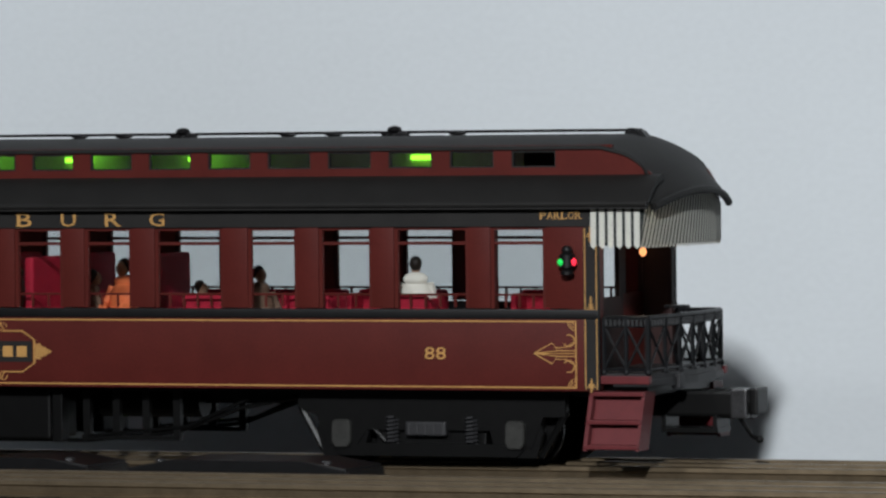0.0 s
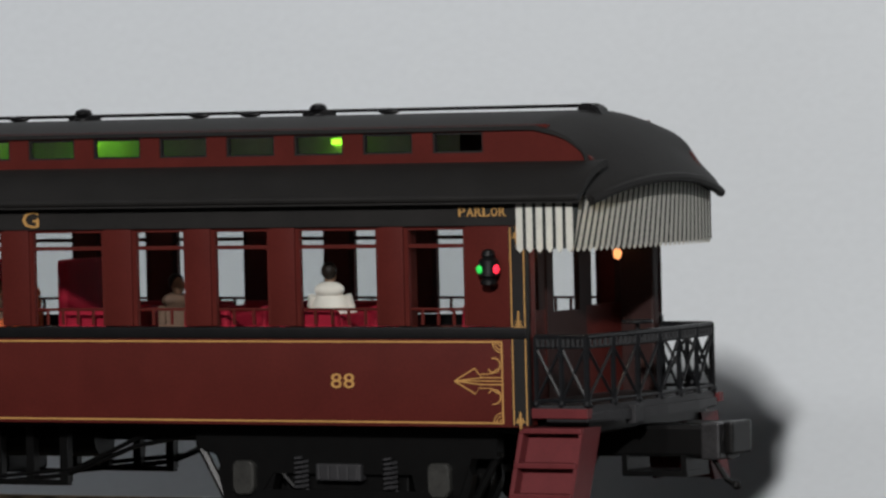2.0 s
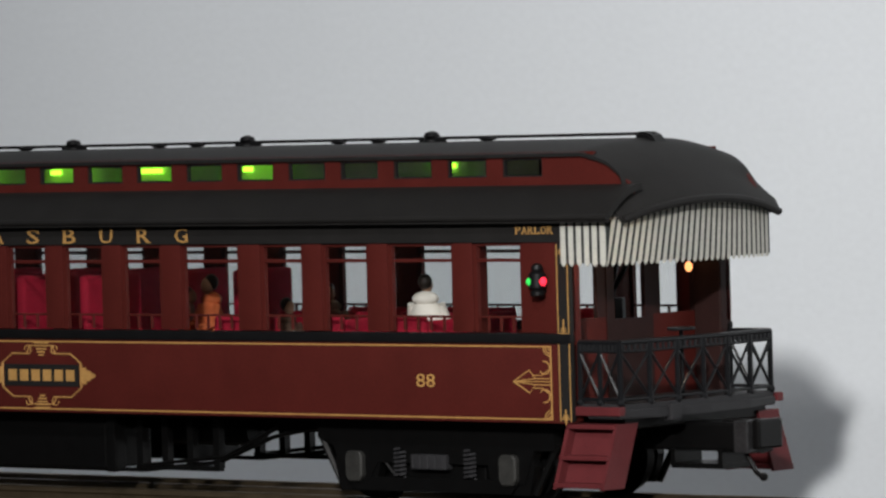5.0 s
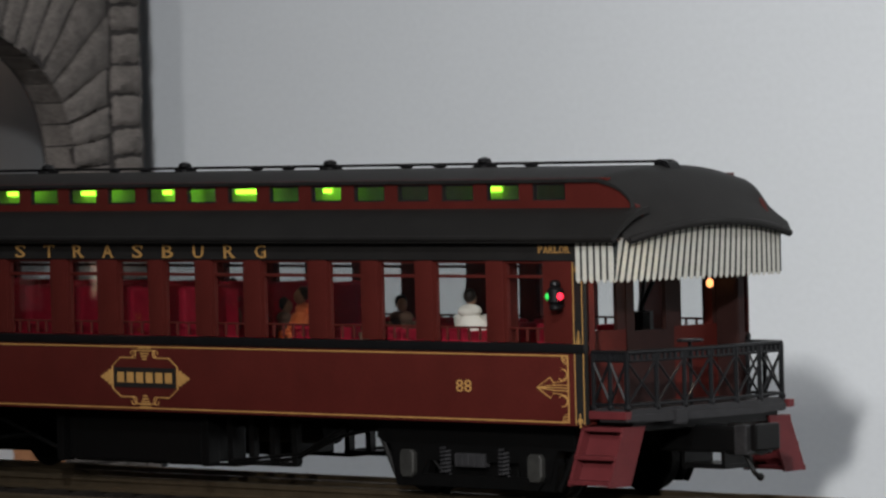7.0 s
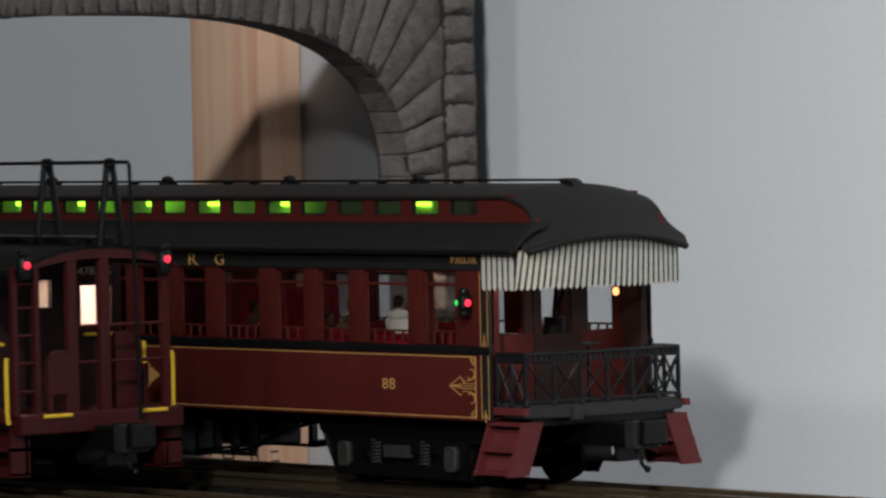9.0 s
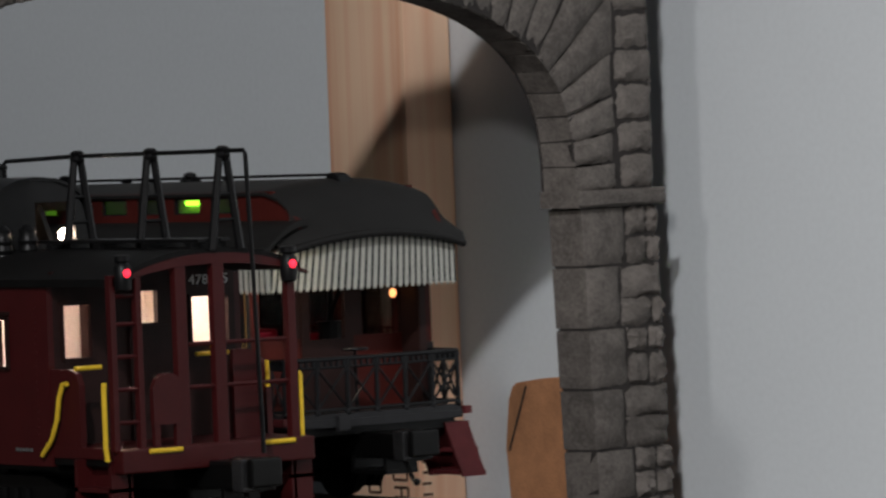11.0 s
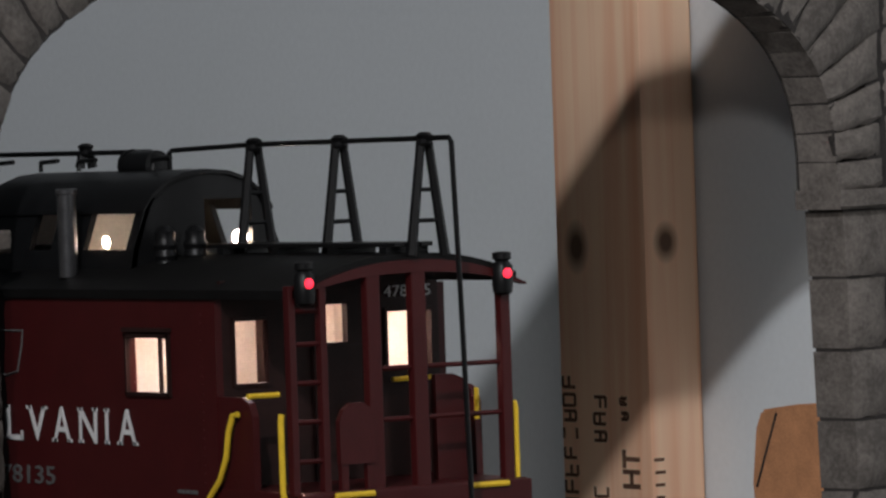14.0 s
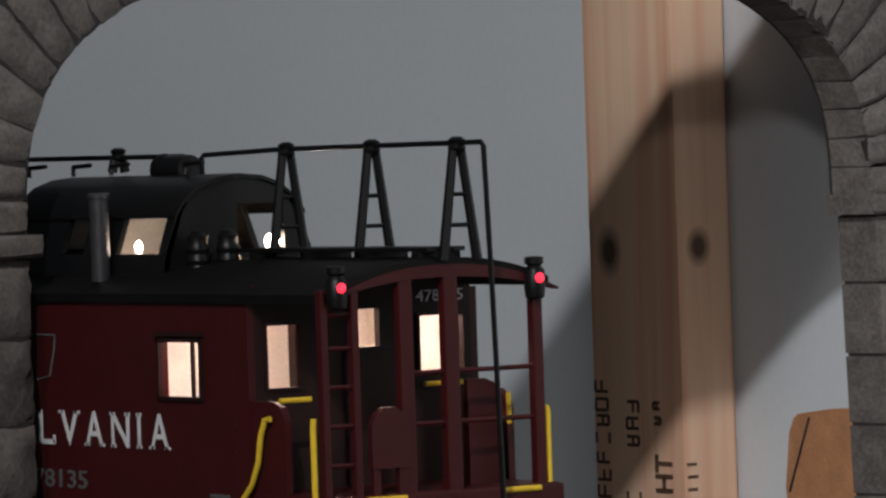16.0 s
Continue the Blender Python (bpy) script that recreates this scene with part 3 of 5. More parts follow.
def platform():
    bm = bmesh.new()
    prism(bm, [(-6, -29.2), (17.3, -29.2), (19.1, -18), (19.9, 0), (19.1, 16), (17.3, 27.2), (-6, 27.2)], "z", 22.4, 24.0)
    part("platform_deck", bm, SILLGREY, car, "grey platform deck")
    bm = bmesh.new()
    prism(bm, [(8, -29.6), (17.8, -29.6), (19.6, -18), (20.4, 0), (19.6, 16), (17.8, 27.6), (8, 27.6)], "z", 20.6, 22.6)
    bmesh.ops.bevel(bm, geom=list(bm.edges), offset=0.35, segments=1, affect="EDGES")
    part("end_sill", bm, SILLGREY, car, "grey curved end sill")
    part("platform_beam", made(box, -4, 16, -26, 26, 18.0, 20.8, 0.3), FRAMEBLK, car)
    # railing along the bowed end, gates at both sides
    def rail_run(pts, name, label):
        up = lambda p, z: (p[0], p[1], z)
        run = part(name, made(wire, [up(p, 37.9) for p in pts], 0.6, 6), RAILBLK, car, label)
        for z, r in ((35.8, 0.34), (25.0, 0.4)):
            part("rail_bar", made(wire, [up(p, z) for p in pts], r, 6), RAILBLK, run)
        total = len(pts) - 1
        for k in range(total + 1):
            bm = bmesh.new()
            rod(bm, up(pts[k], 23.9), up(pts[k], 37.9), 0.62, 6)
            ball(bm, up(pts[k], 24.3), 0.9)
            part("post", bm, RAILBLK, run)
        for k in range(total):
            a, b = Vector((*pts[k], 0)), Vector((*pts[k + 1], 0))
            bm = bmesh.new()
            m = (a + b) / 2
            for p, q in ((a, b), (b, a)):
                rod(bm, (p.x, p.y, 25.0), (q.x, q.y, 35.8), 0.36, 5)
            for j in range(5):
                c = a.lerp(b, (j + 0.5) / 5)
                rod(bm, (c.x, c.y, 35.8), (c.x, c.y, 37.5), 0.5, 5)
            part("lattice", bm, RAILBLK, run)
    end = [(17.4 + 1.9 * (1 - ((y + 1.2) / 27.6) ** 2), y) for y in (-28.8, -19.6, -10.4, -1.2, 8.0, 17.2, 26.4)]
    rail_run(end, "end_railing", "black lattice end railing")
    for s in (-1, 1):
        rail_run([(5.6, s * 27.6 - 1.2), (11.5, s * 27.6 - 1.2), (17.2, s * 27.6 - 1.2)], "side_gate", "black lattice side gate")
    # brake wheel stand and little table top
    bm = bmesh.new()
    rod(bm, (17.0, -6, 24), (17.0, -6, 39.8), 0.5, 8)
    lathe(bm, (17.0, -6, 39.6), [(3.2, 0), (3.4, 0.3), (3.2, 0.7)], 14)
    part("brake_wheel", bm, RAILBLK, car)
    # recessed rear bulkhead: wainscot, posts, header, door
    bulk = part("rear_bulkhead", made(box, -4.2, -3.0, -29, 26, 59.0, 67), MAROON, car, "maroon rear bulkhead with windows")
    for y0, y1 in ((-29, -8.5), (8.5, 26)):
        part("wainscot", made(box, -4.2, -3.0, y0, y1, 24, 42.6), MAROON, bulk)
    for y0, y1 in ((-29, -26.5), (-11.5, -8.5), (8.5, 11.5), (24.0, 26)):
        part("window_post", made(box, -4.2, -3.0, y0, y1, 42.6, 59.0), BROWNBLK, bulk)
    bm = bmesh.new()
    box(bm, -4.0, -2.7, -8.4, 8.4, 24, 42)
    for y0, y1 in ((-8.4, -5.6), (5.6, 8.4)):
        box(bm, -4.0, -2.7, y0, y1, 42, 59)
    box(bm, -4.0, -2.7, -8.4, 8.4, 57, 59)
    part("door", bm, BROWNBLK, bulk, "dark brown platform door")
    for s in (-1, 1):
        part("corner_post", made(box, -3.0, 5.0, *((-30.9, -27.0) if s < 0 else (24.0, 27.9)), 19.8, 61, 0.5), BROWNBLK if s > 0 else MAROON, car)
    bm = bmesh.new()
    ball(bm, (-1.6, 20.7, 53.0), 0.95, 1, 1, 1.3)
    lamp_ = part("wall_lamp", made(lathe, (-2.3, 20.7, 54.6), [(0.8, 0), (1.3, 0.6), (0.6, 1.6)], 8), BLACK, car)
    part("bulb", bm, GLOWBULB, lamp_, "amber glowing bulb")
    # platform lamp strip under the roof
    part("platform_ceiling", made(box, -4, 17, -29, 26, 65.6, 66.2), INNER, car)
    part("platform_light", made(box, 8.4, 11.0, -26.0, -22.5, 63.9, 65.0, 0.3), GLOWP, car, "small warm platform light under the roof")
    # marker lamps
    for s in (-1, 1):
        y = -33.6 if s < 0 else 30.6
        bm = bmesh.new()
        lathe(bm, (-2.2, y, 48.4), [(1.0, 0), (1.7, 0.4), (1.7, 1.2), (1.2, 1.6), (2.0, 2.2), (2.0, 5.2), (1.2, 6.0), (1.5, 6.3), (1.2, 7.2), (0.5, 7.6)], 12)
        rod(bm, (-2.2, y, 49.6), (-2.2, y - s * 3.1, 49.6), 0.6, 6)
        ml = part("marker_lamp", bm, BLACK, car, "black marker lamp", smooth=True)
        bm = bmesh.new()
        ball(bm, (-0.5, y + 0.1 * s, 51.9), 1.05, 0.75, 1, 1)
        part("red_lens", bm, LENSR if s < 0 else LENSRD, ml)
        bm = bmesh.new()
        ball(bm, (-3.3, y + 1.5 * s, 51.9), 0.95, 1, 0.7, 1)
        part("green_lens", bm, LENSG, ml)
    # steps on both sides, sloping outward towards the foot
    for s in (-1, 1):
        out = lambda z: s * (29.6 + 5.4 * (19.5 - z) / 14.1)
        slab = lambda z0, z1, deep: [(out(z0), z0), (out(z1), z1), (out(z1) - s * deep, z1), (out(z0) - s * deep, z0)]
        steps = part("steps", made(prism, slab(19.5, 5.0, 7.5), "x", 2.0, 3.0), STEPRED, car, "dusty red platform steps sloping outward")
        part("stringer", made(prism, slab(19.5, 5.0, 7.5), "x", 15.8, 16.7), STEPRED, steps)
        for z in (18.9, 12.0, 5.9):
            yo = out(z)
            part("tread", made(box, 2.2, 16.5, *sorted((yo + s * 0.5, yo - s * 6.5)), z - 0.55, z + 0.55, 0.2), STEPRED, steps)
        for z0, z1 in ((12.4, 18.4), (6.3, 11.5)):
            part("riser", made(prism, [(out(z0) - s * 2.6, z0), (out(z1) - s * 2.6, z1), (out(z1) - s * 3.4, z1), (out(z0) - s * 3.4, z0)], "x", 2.8, 16.0), STEPRED, steps)
        part("step_well", made(box, 3.4, 18.0, *sorted((s * 30.2, s * 28.0)), 21.4, 23.4, 0.2), STEPRED, steps)
    part("sill_bracket", made(box, 18.2, 20.6, -14.5, -11.0, 19.6, 23.4, 0.3), SILLGREY, car, "small grey bracket on the end sill")


platform()


def interior():
    # dark board added to stand for the shade behind the rearmost clerestory window
    part("shade_board", made(box, -24, -5, -6, -5.4, 68.6, 80.4), BROWNBLK, car)
    part("floor", made(box, LEFT, 4, -29, 26, 20.0, 22.0), BROWNBLK, car)
    part("ceiling", made(box, LEFT, -4, -21, 21, 80.4, 81.0), WHITECL, car, "pale clerestory ceiling")
    for s in (-1, 1):
        part("deck_ceiling", made(box, LEFT, -4, *((-29, -19) if s < 0 else (19, 26)), 65.4, 66.0), MAROON, car)
        part("light_baffle", made(box, LEFT, -4, *sorted((s * 19, s * 18)), 65.4, 72.0), WHITECL, car)
    part("lower_ceiling", made(box, LEFT, -30, -18, 18, 68.0, 68.6), WHITECL, car)
    for s in (-1, 1):
        part("light_board", made(box, LEFT, -24, *sorted((s * 6, s * 5.4)), 68.6, 80.4), WHITECL, car, "pale board behind the clerestory windows")
        for x, half in ((-52, 2.8), (-116, 1.4), (-149, 4.0), (-182, 1.6), (-215, 4.0), (-250, 2.0), (-285, 3.0)):
            part("green_light", made(box, x - half, x + half, *sorted((s * 6.1, s * 7.0)), 77.4, 78.6, 0.2), GLOWG, car, "small bright green light")
        # unseen glowing strips above the window tops, added as green fill light
        for k in range(7):
            x, half = -112 - 32.0 * k, (5.0, 3.0, 6.5)[k % 3]
            part("green_fill", made(box, x - half, x + half, *sorted((s * 9.0, s * 10.2)), 79.7, 80.3), GLOWTOP, car)
    for x in (-30, -75, -130, -175, -220, -265):
        part("ceiling_light", made(box, x - 5, x + 5, -3, 3, 66.6, 67.6), GLOWW, car, "warm white ceiling light")
    # low armchairs towards the rear, high-backed booths forward
    for x, y in ((-30, 18), (-48, -20), (-62, 18), (-76, -18), (-90, 18), (-106, -18), (-104, 18), (-76, 18), (-120, 18)):
        bm = bmesh.new()
        box(bm, x - 5, x + 5, y - 5, y + 5, 22, 36, 0.8)
        ys = y + (5 if y > 0 else -5)
        box(bm, x - 5.5, x + 5.5, min(ys, ys - 2), max(ys, ys - 2), 30, 43.2, 0.8)
        box(bm, x - 5.5, x - 4, y - 5, y + 5, 30, 42.4, 0.6)
        box(bm, x + 4, x + 5.5, y - 5, y + 5, 30, 42.4, 0.6)
        part("armchair", bm, CRIMSON, car, "crimson plush armchair")
    for k in range(9):
        x = -133 - 22.0 * k
        for s in (-1, 1):
            if s < 0 and k == 0:
                continue
            bm = bmesh.new()
            box(bm, x - 1.3, x + 1.3, *sorted((s * 25.5, s * 6)), 22, 53.0, 0.9)
            box(bm, x - 8, x - 1, *sorted((s * 25.5, s * 7)), 22, 36, 0.8)
            part("booth_seat", bm, CRIMSON, car, "crimson high-backed seat")
    bm = bmesh.new()
    rod(bm, (-18, 12, 22), (-18, 12, 46), 3.2, 10)
    wire(bm, [(-18, 12, 46), (-17, 12, 52), (-14, 10, 57), (-12, 8, 66)], 0.8, 6)
    rod(bm, (-18, 12, 47), (-9, 12, 60), 0.6, 6)
    part("stove", bm, BLACK, car, "dark stove with a bent pipe")
    for x0, x1, y0, y1 in ((-25.5, -23.5, 19, 26), (-25.5, -23.5, -29, -26)):
        part("partition", made(box, x0, x1, y0, y1, 22, 66), MAROON, car)


interior()


def doll(x, y, clothes, turn, hair=HAIR, size=1.0, low=0.0):
    """A seated toy figure, one plain mesh."""
    bm = bmesh.new()
    ball(bm, (0, 0, 9.0), 5.0, 0.95, 0.62, 1.15, 12, 9)
    ball(bm, (0, 0.6, 14.6), 2.4, 1.5, 0.9, 0.8, 10, 7)
    for s in (-1, 1):
        wire(bm, [(s * 4.0, 0, 13.2), (s * 4.9, -1.8, 8.6), (s * 2.8, -5.2, 7.8)], 1.1, 7)
        rod(bm, (s * 1.8, 0, 4.6), (s * 1.9, -8, 4.6), 1.5, 7)
    head = len(bm.faces)
    ball(bm, (0, -0.5, 18.0), 1.7, 0.9, 1.0, 1.2, 10, 8)
    hairs = len(bm.faces)
    ball(bm, (0, 0.6, 18.9), 1.95, 0.95, 0.95, 1.05, 10, 8)
    bm.faces.ensure_lookup_table()
    for k in range(head, hairs):
        bm.faces[k].material_index = 1
    for k in range(hairs, len(bm.faces)):
        bm.faces[k].material_index = 2
    bmesh.ops.transform(bm, matrix=pose(x, y, 34.0 - low, 0, 0, turn) @ Matrix.Scale(size, 4), verts=bm.verts)
    part("doll", bm, (clothes, SKIN, hair), car, "small painted seated toy figure", smooth=True)


doll(-49, -18.5, DOLLW, 200, size=0.92, low=0.2)
doll(-104, 8, DOLLB, 60, size=0.95, low=4)
doll(-143, 7, DOLLO, -20, low=3)
doll(-124, 15, DOLLB, 90, size=0.85, low=6)
doll(-153, 10, DOLLB, 120, size=0.9, low=4)
doll(-178, 12, DOLLB, -40, size=0.95)


def underframe():
    part("centre_sill", made(box, LEFT, 6, -9, 9, 14.5, 19.8), FRAMEBLK, car)
    part("floor_plate", made(box, LEFT, 2, -28, 28, 18.6, 19.9), FRAMEBLK, car)
    part("battery_box", made(box, -206, -150, -24, -8, 5.5, 18.8, 0.6), FRAMEBLK, car, "black battery box")
    part("battery_box", made(box, -206, -150, 8, 24, 5.5, 18.8, 0.6), FRAMEBLK, car, "black battery box")
    for x in (-209, -147.5):
        part("box_strap", made(box, x - 1.4, x + 1.4, -25, -21, 4.8, 19, 0.2), FRAMEBLK, car)
    part("air_tank", made(rod, (-141, -10, 15.0), (-112, -10, 15.0), 4.2, 14), FRAMEBLK, car)
    for s in (-1, 1):
        y = s * 21
        for x in (-140.5, -132, -123.5, -114.8):
            part("queen_post", made(box, x - 1.0, x + 1.0, y - 1, y + 1, 6.2, 19), FRAMEBLK, car)
        part("post_bar", made(box, -142, -114, y - 0.8, y + 0.8, 5.4, 6.6), FRAMEBLK, car)
        bm = bmesh.new()
        wire(bm, [(-206, y, 5.2), (-140, y, 5.2), (-114.8, y, 7.6), (-97, y, 14.0), (-72, y, 18.6)], 0.55, 6)
        part("truss_rod", bm, FRAMEBLK, car, "bent black truss rod")
        bm = bmesh.new()
        wire(bm, [(-140, y + s, 6.4), (-112, y + s, 9.0), (-94, y + s, 16.6)], 0.5, 6)
        part("truss_rod", bm, FRAMEBLK, car, "bent black truss rod")
        part("truss_rod", made(rod, (-206, y, 5.2), (-250, y, 18.6), 0.55, 6), FRAMEBLK, car)


underframe()
WHEELS = []


def truck(cx):
    t = new("truck")
    t.parent = car
    t.location = (cx * 0.001, 0, 0)
    tagged(t, "black four-wheel truck with coil springs")
    for s in (-1, 1):
        y = s * 22.5
        bm = bmesh.new()
        prism(bm, [(-36, 18.4), (-36, 14.5), (-31, 12.6), (-28, 4.8), (-20, 4.8), (-17, 9), (17, 9), (20, 4.8), (28, 4.8), (31, 12.6), (37, 12.6), (37, 18.4)], "y", y - 1.5, y + 1.5)
        part("side_frame", bm, FRAMEBLK, t)
        for x in (-23.7, 23.7):
            bm = bmesh.new()
            prism(bm, [(x - 1.6, 4.4), (x + 1.6, 4.4), (x + 2.6, 5.8), (x + 2.6, 10.6), (x + 1.8, 11.6), (x - 1.8, 11.6), (x - 2.6, 10.6), (x - 2.6, 5.8)], "y", *sorted((y, y + s * 3.0)))
            bmesh.ops.bevel(bm, geom=list(bm.edges), offset=0.35, segments=1, affect="EDGES")
            part("journal_box", bm, JOURNAL, t, "worn grey journal box")
            part("pedestal", made(prism, [(x - 5.4, 2.2), (x + 5.4, 2.2), (x + 7.2, 9.0), (x + 5.0, 15.0), (x - 5.0, 15.0), (x - 7.2, 9.0)], "y", y - 1.2, y + 1.2), FRAMEBLK, t)
        for x in (-10, 11.6):
            bm = bmesh.new()
            turns = 7
            wire(bm, [(x + 1.5 * math.cos(k * 1.05), y + s * 1.6 + 1.3 * math.sin(k * 1.05), 5.6 + 7.0 * k / (turns * 6)) for k in range(turns * 6)], 0.36, 5)
            part("coil_spring", bm, SILLGREY, t)
        bm = bmesh.new()
        box(bm, -6, 5, min(y, y + s * 2.6), max(y, y + s * 2.6), 7.6, 11.2, 0.5)
        for k in range(5):
            rod(bm, (-5 + k * 2.3, y + s * 2.7, 7.9), (-5 + k * 2.3, y + s * 2.7, 10.9), 0.3, 5)
        part("bolster_end", bm, SILLGREY, t)
        part("equalizer", made(prism, [(-24, 2.4), (24, 2.4), (26, 4.6), (18, 5.6), (-18, 5.6), (-26, 4.6)], "y", *sorted((y + s * 0.6, y + s * 2.0))), FRAMEBLK, t)
        part("spring_plank", made(box, -15, 15, *sorted((y, y - s * 4)), 4.6, 9.6, 0.4), FRAMEBLK, t)
        part("brake_hanger", made(rod, (-36, y, 15), (-29.5, y, 3.5), 0.9, 6), FRAMEBLK, t)
        part("brake_hanger", made(rod, (37, y, 14), (30, y, 2.5), 0.9, 6), FRAMEBLK, t)
        part("brake_link", made(rod, (-17, y + s, 11), (-12, y + s, 6), 0.5, 6), FRAMEBLK, t)
    for x in (-23.7, 23.7):
        bm = bmesh.new()
        for s in (-1, 1):
            rod(bm, (0, s * 15.2, 0), (0, s * 18.2, 0), 8.7, 24)
            rod(bm, (0, s * 14.4, 0), (0, s * 15.3, 0), 9.6, 24)
            rod(bm, (0, s * 18.2, 0), (0, s * 18.9, 0), 3.0, 10)
            for k in range(6):
                a = k * math.pi / 3
                ball(bm, (5.4 * math.cos(a), s * 18.2, 5.4 * math.sin(a)), 0.8, u=6, v=4)
        rod(bm, (0, -21, 0), (0, 21, 0), 1.2, 8)
        w = part("wheelset", bm, FRAMEBLK, t, "black steel wheelset", smooth=True)
        w.location = (x * 0.001, 0, 0.0088)
        WHEELS.append(w)


truck(-43.7)
truck(-287.0)


def coupler(parent, x):
    bm = bmesh.new()
    box(bm, x - 34, x - 6, -4.5, 4.5, 12.0, 18.6, 0.8)
    rod(bm, (x - 12, 0, 15.4), (x - 2, 0, 15.4), 4.0, 12)
    c = part("coupler", bm, FRAMEBLK, parent, "black knuckle coupler with a dangling lever")
    part("knuckle_face", made(box, x - 6.5, x - 2.2, -5.5, 4, 11.6, 19.2, 0.5), COUPLER, c, "dark steel coupler face")
    bm = bmesh.new()
    box(bm, x - 1.8, x + 0.4, -4.6, 4.2, 12.6, 19.4, 0.6)
    part("knuckle", bm, FRAMEBLK, c)
    bm = bmesh.new()
    box(bm, x - 25, x - 10, -5, 5, 8.0, 9.2)
    for xx in (x - 24.5, x - 10.8):
        box(bm, xx - 0.6, xx + 0.6, -5, 5, 8.4, 12.4)
    wire(bm, [(x - 5.2, -3, 12.2), (x - 1.6, -3.4, 7.4), (x + 0.6, -3.6, 6.2)], 0.6, 6)
    ball(bm, (x + 0.6, -3.6, 6.4), 1.0)
    part("lever", bm, FRAMEBLK, c)


coupler(car, 37.2)

# ---- caboose; its own frame: the end posts at x = 0, the middle at y = 0 ----
cab = thing("caboose", -1.2125, -0.1085, 0.0022, "dark red model caboose with black roof, roof antenna and lit windows", "model train car")
CB0, CB1 = -196.0, -28.0


def cab_body():
    for s in (-1, 1):
        y0, y1 = sorted((s * 27.6, s * 26.0))
        wins = [(-60.0, -45.0), (-112, -98), (-178.0, -162.0)]
        w = part("side_wall", made(box, CB0, CB1, y0, y1, 18.0, 41.0), MAROON2, cab, "dark red caboose side")
        part("upper_side", made(box, CB0, CB1, y0, y1, 52.0, 61.0), MAROON2, cab)
        es = [CB1] + [e for a, b in (wins[0], wins[2]) for e in (b, a)] + [CB0]
        for k in range(0, len(es), 2):
            part("window_pier", made(box, es[k + 1], es[k], y0, y1, 41.0, 52.0), MAROON2, cab)
        for a, b in (wins[0], wins[2]):
            bm = bmesh.new()
            yf = s * 27.9
            for z in (40.4, 52.0):
                box(bm, a - 0.8, b + 0.8, yf - 0.5, yf + 0.5, z, z + 0.7)
            box(bm, a - 1.2, b + 1.2, yf - 0.8, yf + 0.8, 53.2, 54.0)
            for x in (a - 0.7, b):
                box(bm, x, x + 0.7, yf - 0.5, yf + 0.5, 40.4, 52.7)
            box(bm, (a + b) / 2 + 3.0, (a + b) / 2 + 3.8, yf - 0.9 * s - 0.3, yf - 0.9 * s + 0.3, 41, 52)
            part("window_frame", bm, BROWNBLK, w)
        bm = bmesh.new()
        for k in range(22):
            ball(bm, (-33.0, s * 27.65, 20 + k * 1.75), 0.27, u=6, v=4)
        part("rivet_row", bm, MAROON2, w)
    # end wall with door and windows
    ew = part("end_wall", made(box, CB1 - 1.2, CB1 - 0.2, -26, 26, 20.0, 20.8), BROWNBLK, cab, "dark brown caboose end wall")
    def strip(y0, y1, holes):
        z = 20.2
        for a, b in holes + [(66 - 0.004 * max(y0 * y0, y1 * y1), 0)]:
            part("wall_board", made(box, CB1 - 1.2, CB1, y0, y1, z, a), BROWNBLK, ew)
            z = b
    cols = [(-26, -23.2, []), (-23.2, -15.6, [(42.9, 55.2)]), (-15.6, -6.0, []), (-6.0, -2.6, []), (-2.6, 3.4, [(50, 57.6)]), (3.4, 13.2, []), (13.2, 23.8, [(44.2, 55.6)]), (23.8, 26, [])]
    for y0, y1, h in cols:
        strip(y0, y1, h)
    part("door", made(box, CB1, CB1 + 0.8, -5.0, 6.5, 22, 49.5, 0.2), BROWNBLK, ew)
    for y0, y1, z0, z1 in ((-23.2, -15.6, 42.9, 55.2), (-2.6, 3.4, 50, 57.6), (13.2, 23.8, 44.2, 55.6)):
        bm = bmesh.new()
        for z in (z0 - 0.6, z1):
            box(bm, CB1, CB1 + 0.6, y0 - 0.6, y1 + 0.6, z, z + 0.6)
        for y in (y0 - 0.6, y1):
            box(bm, CB1, CB1 + 0.6, y, y + 0.6, z0, z1)
        part("window_frame", bm, BROWNBLK, ew)
    lettering("478135", 2.3, WHITELET, cab, CB1 + 0.3, 18.4, 59.6, turn=90, width=11.4, name="end_number")
    part("far_end_wall", made(box, CB0, CB0 + 1.2, -26, 26, 20, 65), MAROON2, cab)
    part("floor", made(box, CB0, 0.5, -27, 27, 18.4, 20.2), FRAMEBLK, cab)
    # lit interior: pale lining, bulb under the ceiling
    part("inner_lining", made(box, -150, -148, -25, 25, 20.2, 62), INNER, cab)
    part("inner_far_lining", made(box, -147, -30, 24.6, 25.4, 20.2, 62), INNER, cab)
    part("inner_partition", made(box, -64, -62.5, -25, 24, 20.2, 61), INNER, cab)
    part("locker", made(box, -58.5, -54.0, 2, 12, 20.2, 61), BROWNBLK, cab)
    part("ceiling", made(box, CB0 + 2, -29.5, -25, 25, 61.4, 62.0), INNER, cab)
    for x, y in ((-40, 8), (-44, -12), (-90, 0)):
        part("ceiling_bulb", made(box, x - 3, x + 3, y - 3, y + 3, 60.0, 61.2, 0.2), GLOWCAB, cab, "warm glowing bulb")
    serif_line("PENNSYLVANIA", 7.2, 7.4, 0, WHITELET, cab, (-161.4, -152.0, -142.4, -132.6, -123.2, -114.2, -105.6, -96.4, -86.6, -76.4, -69.2, -61.4), -27.7, 33.9, "letter", 0.06)
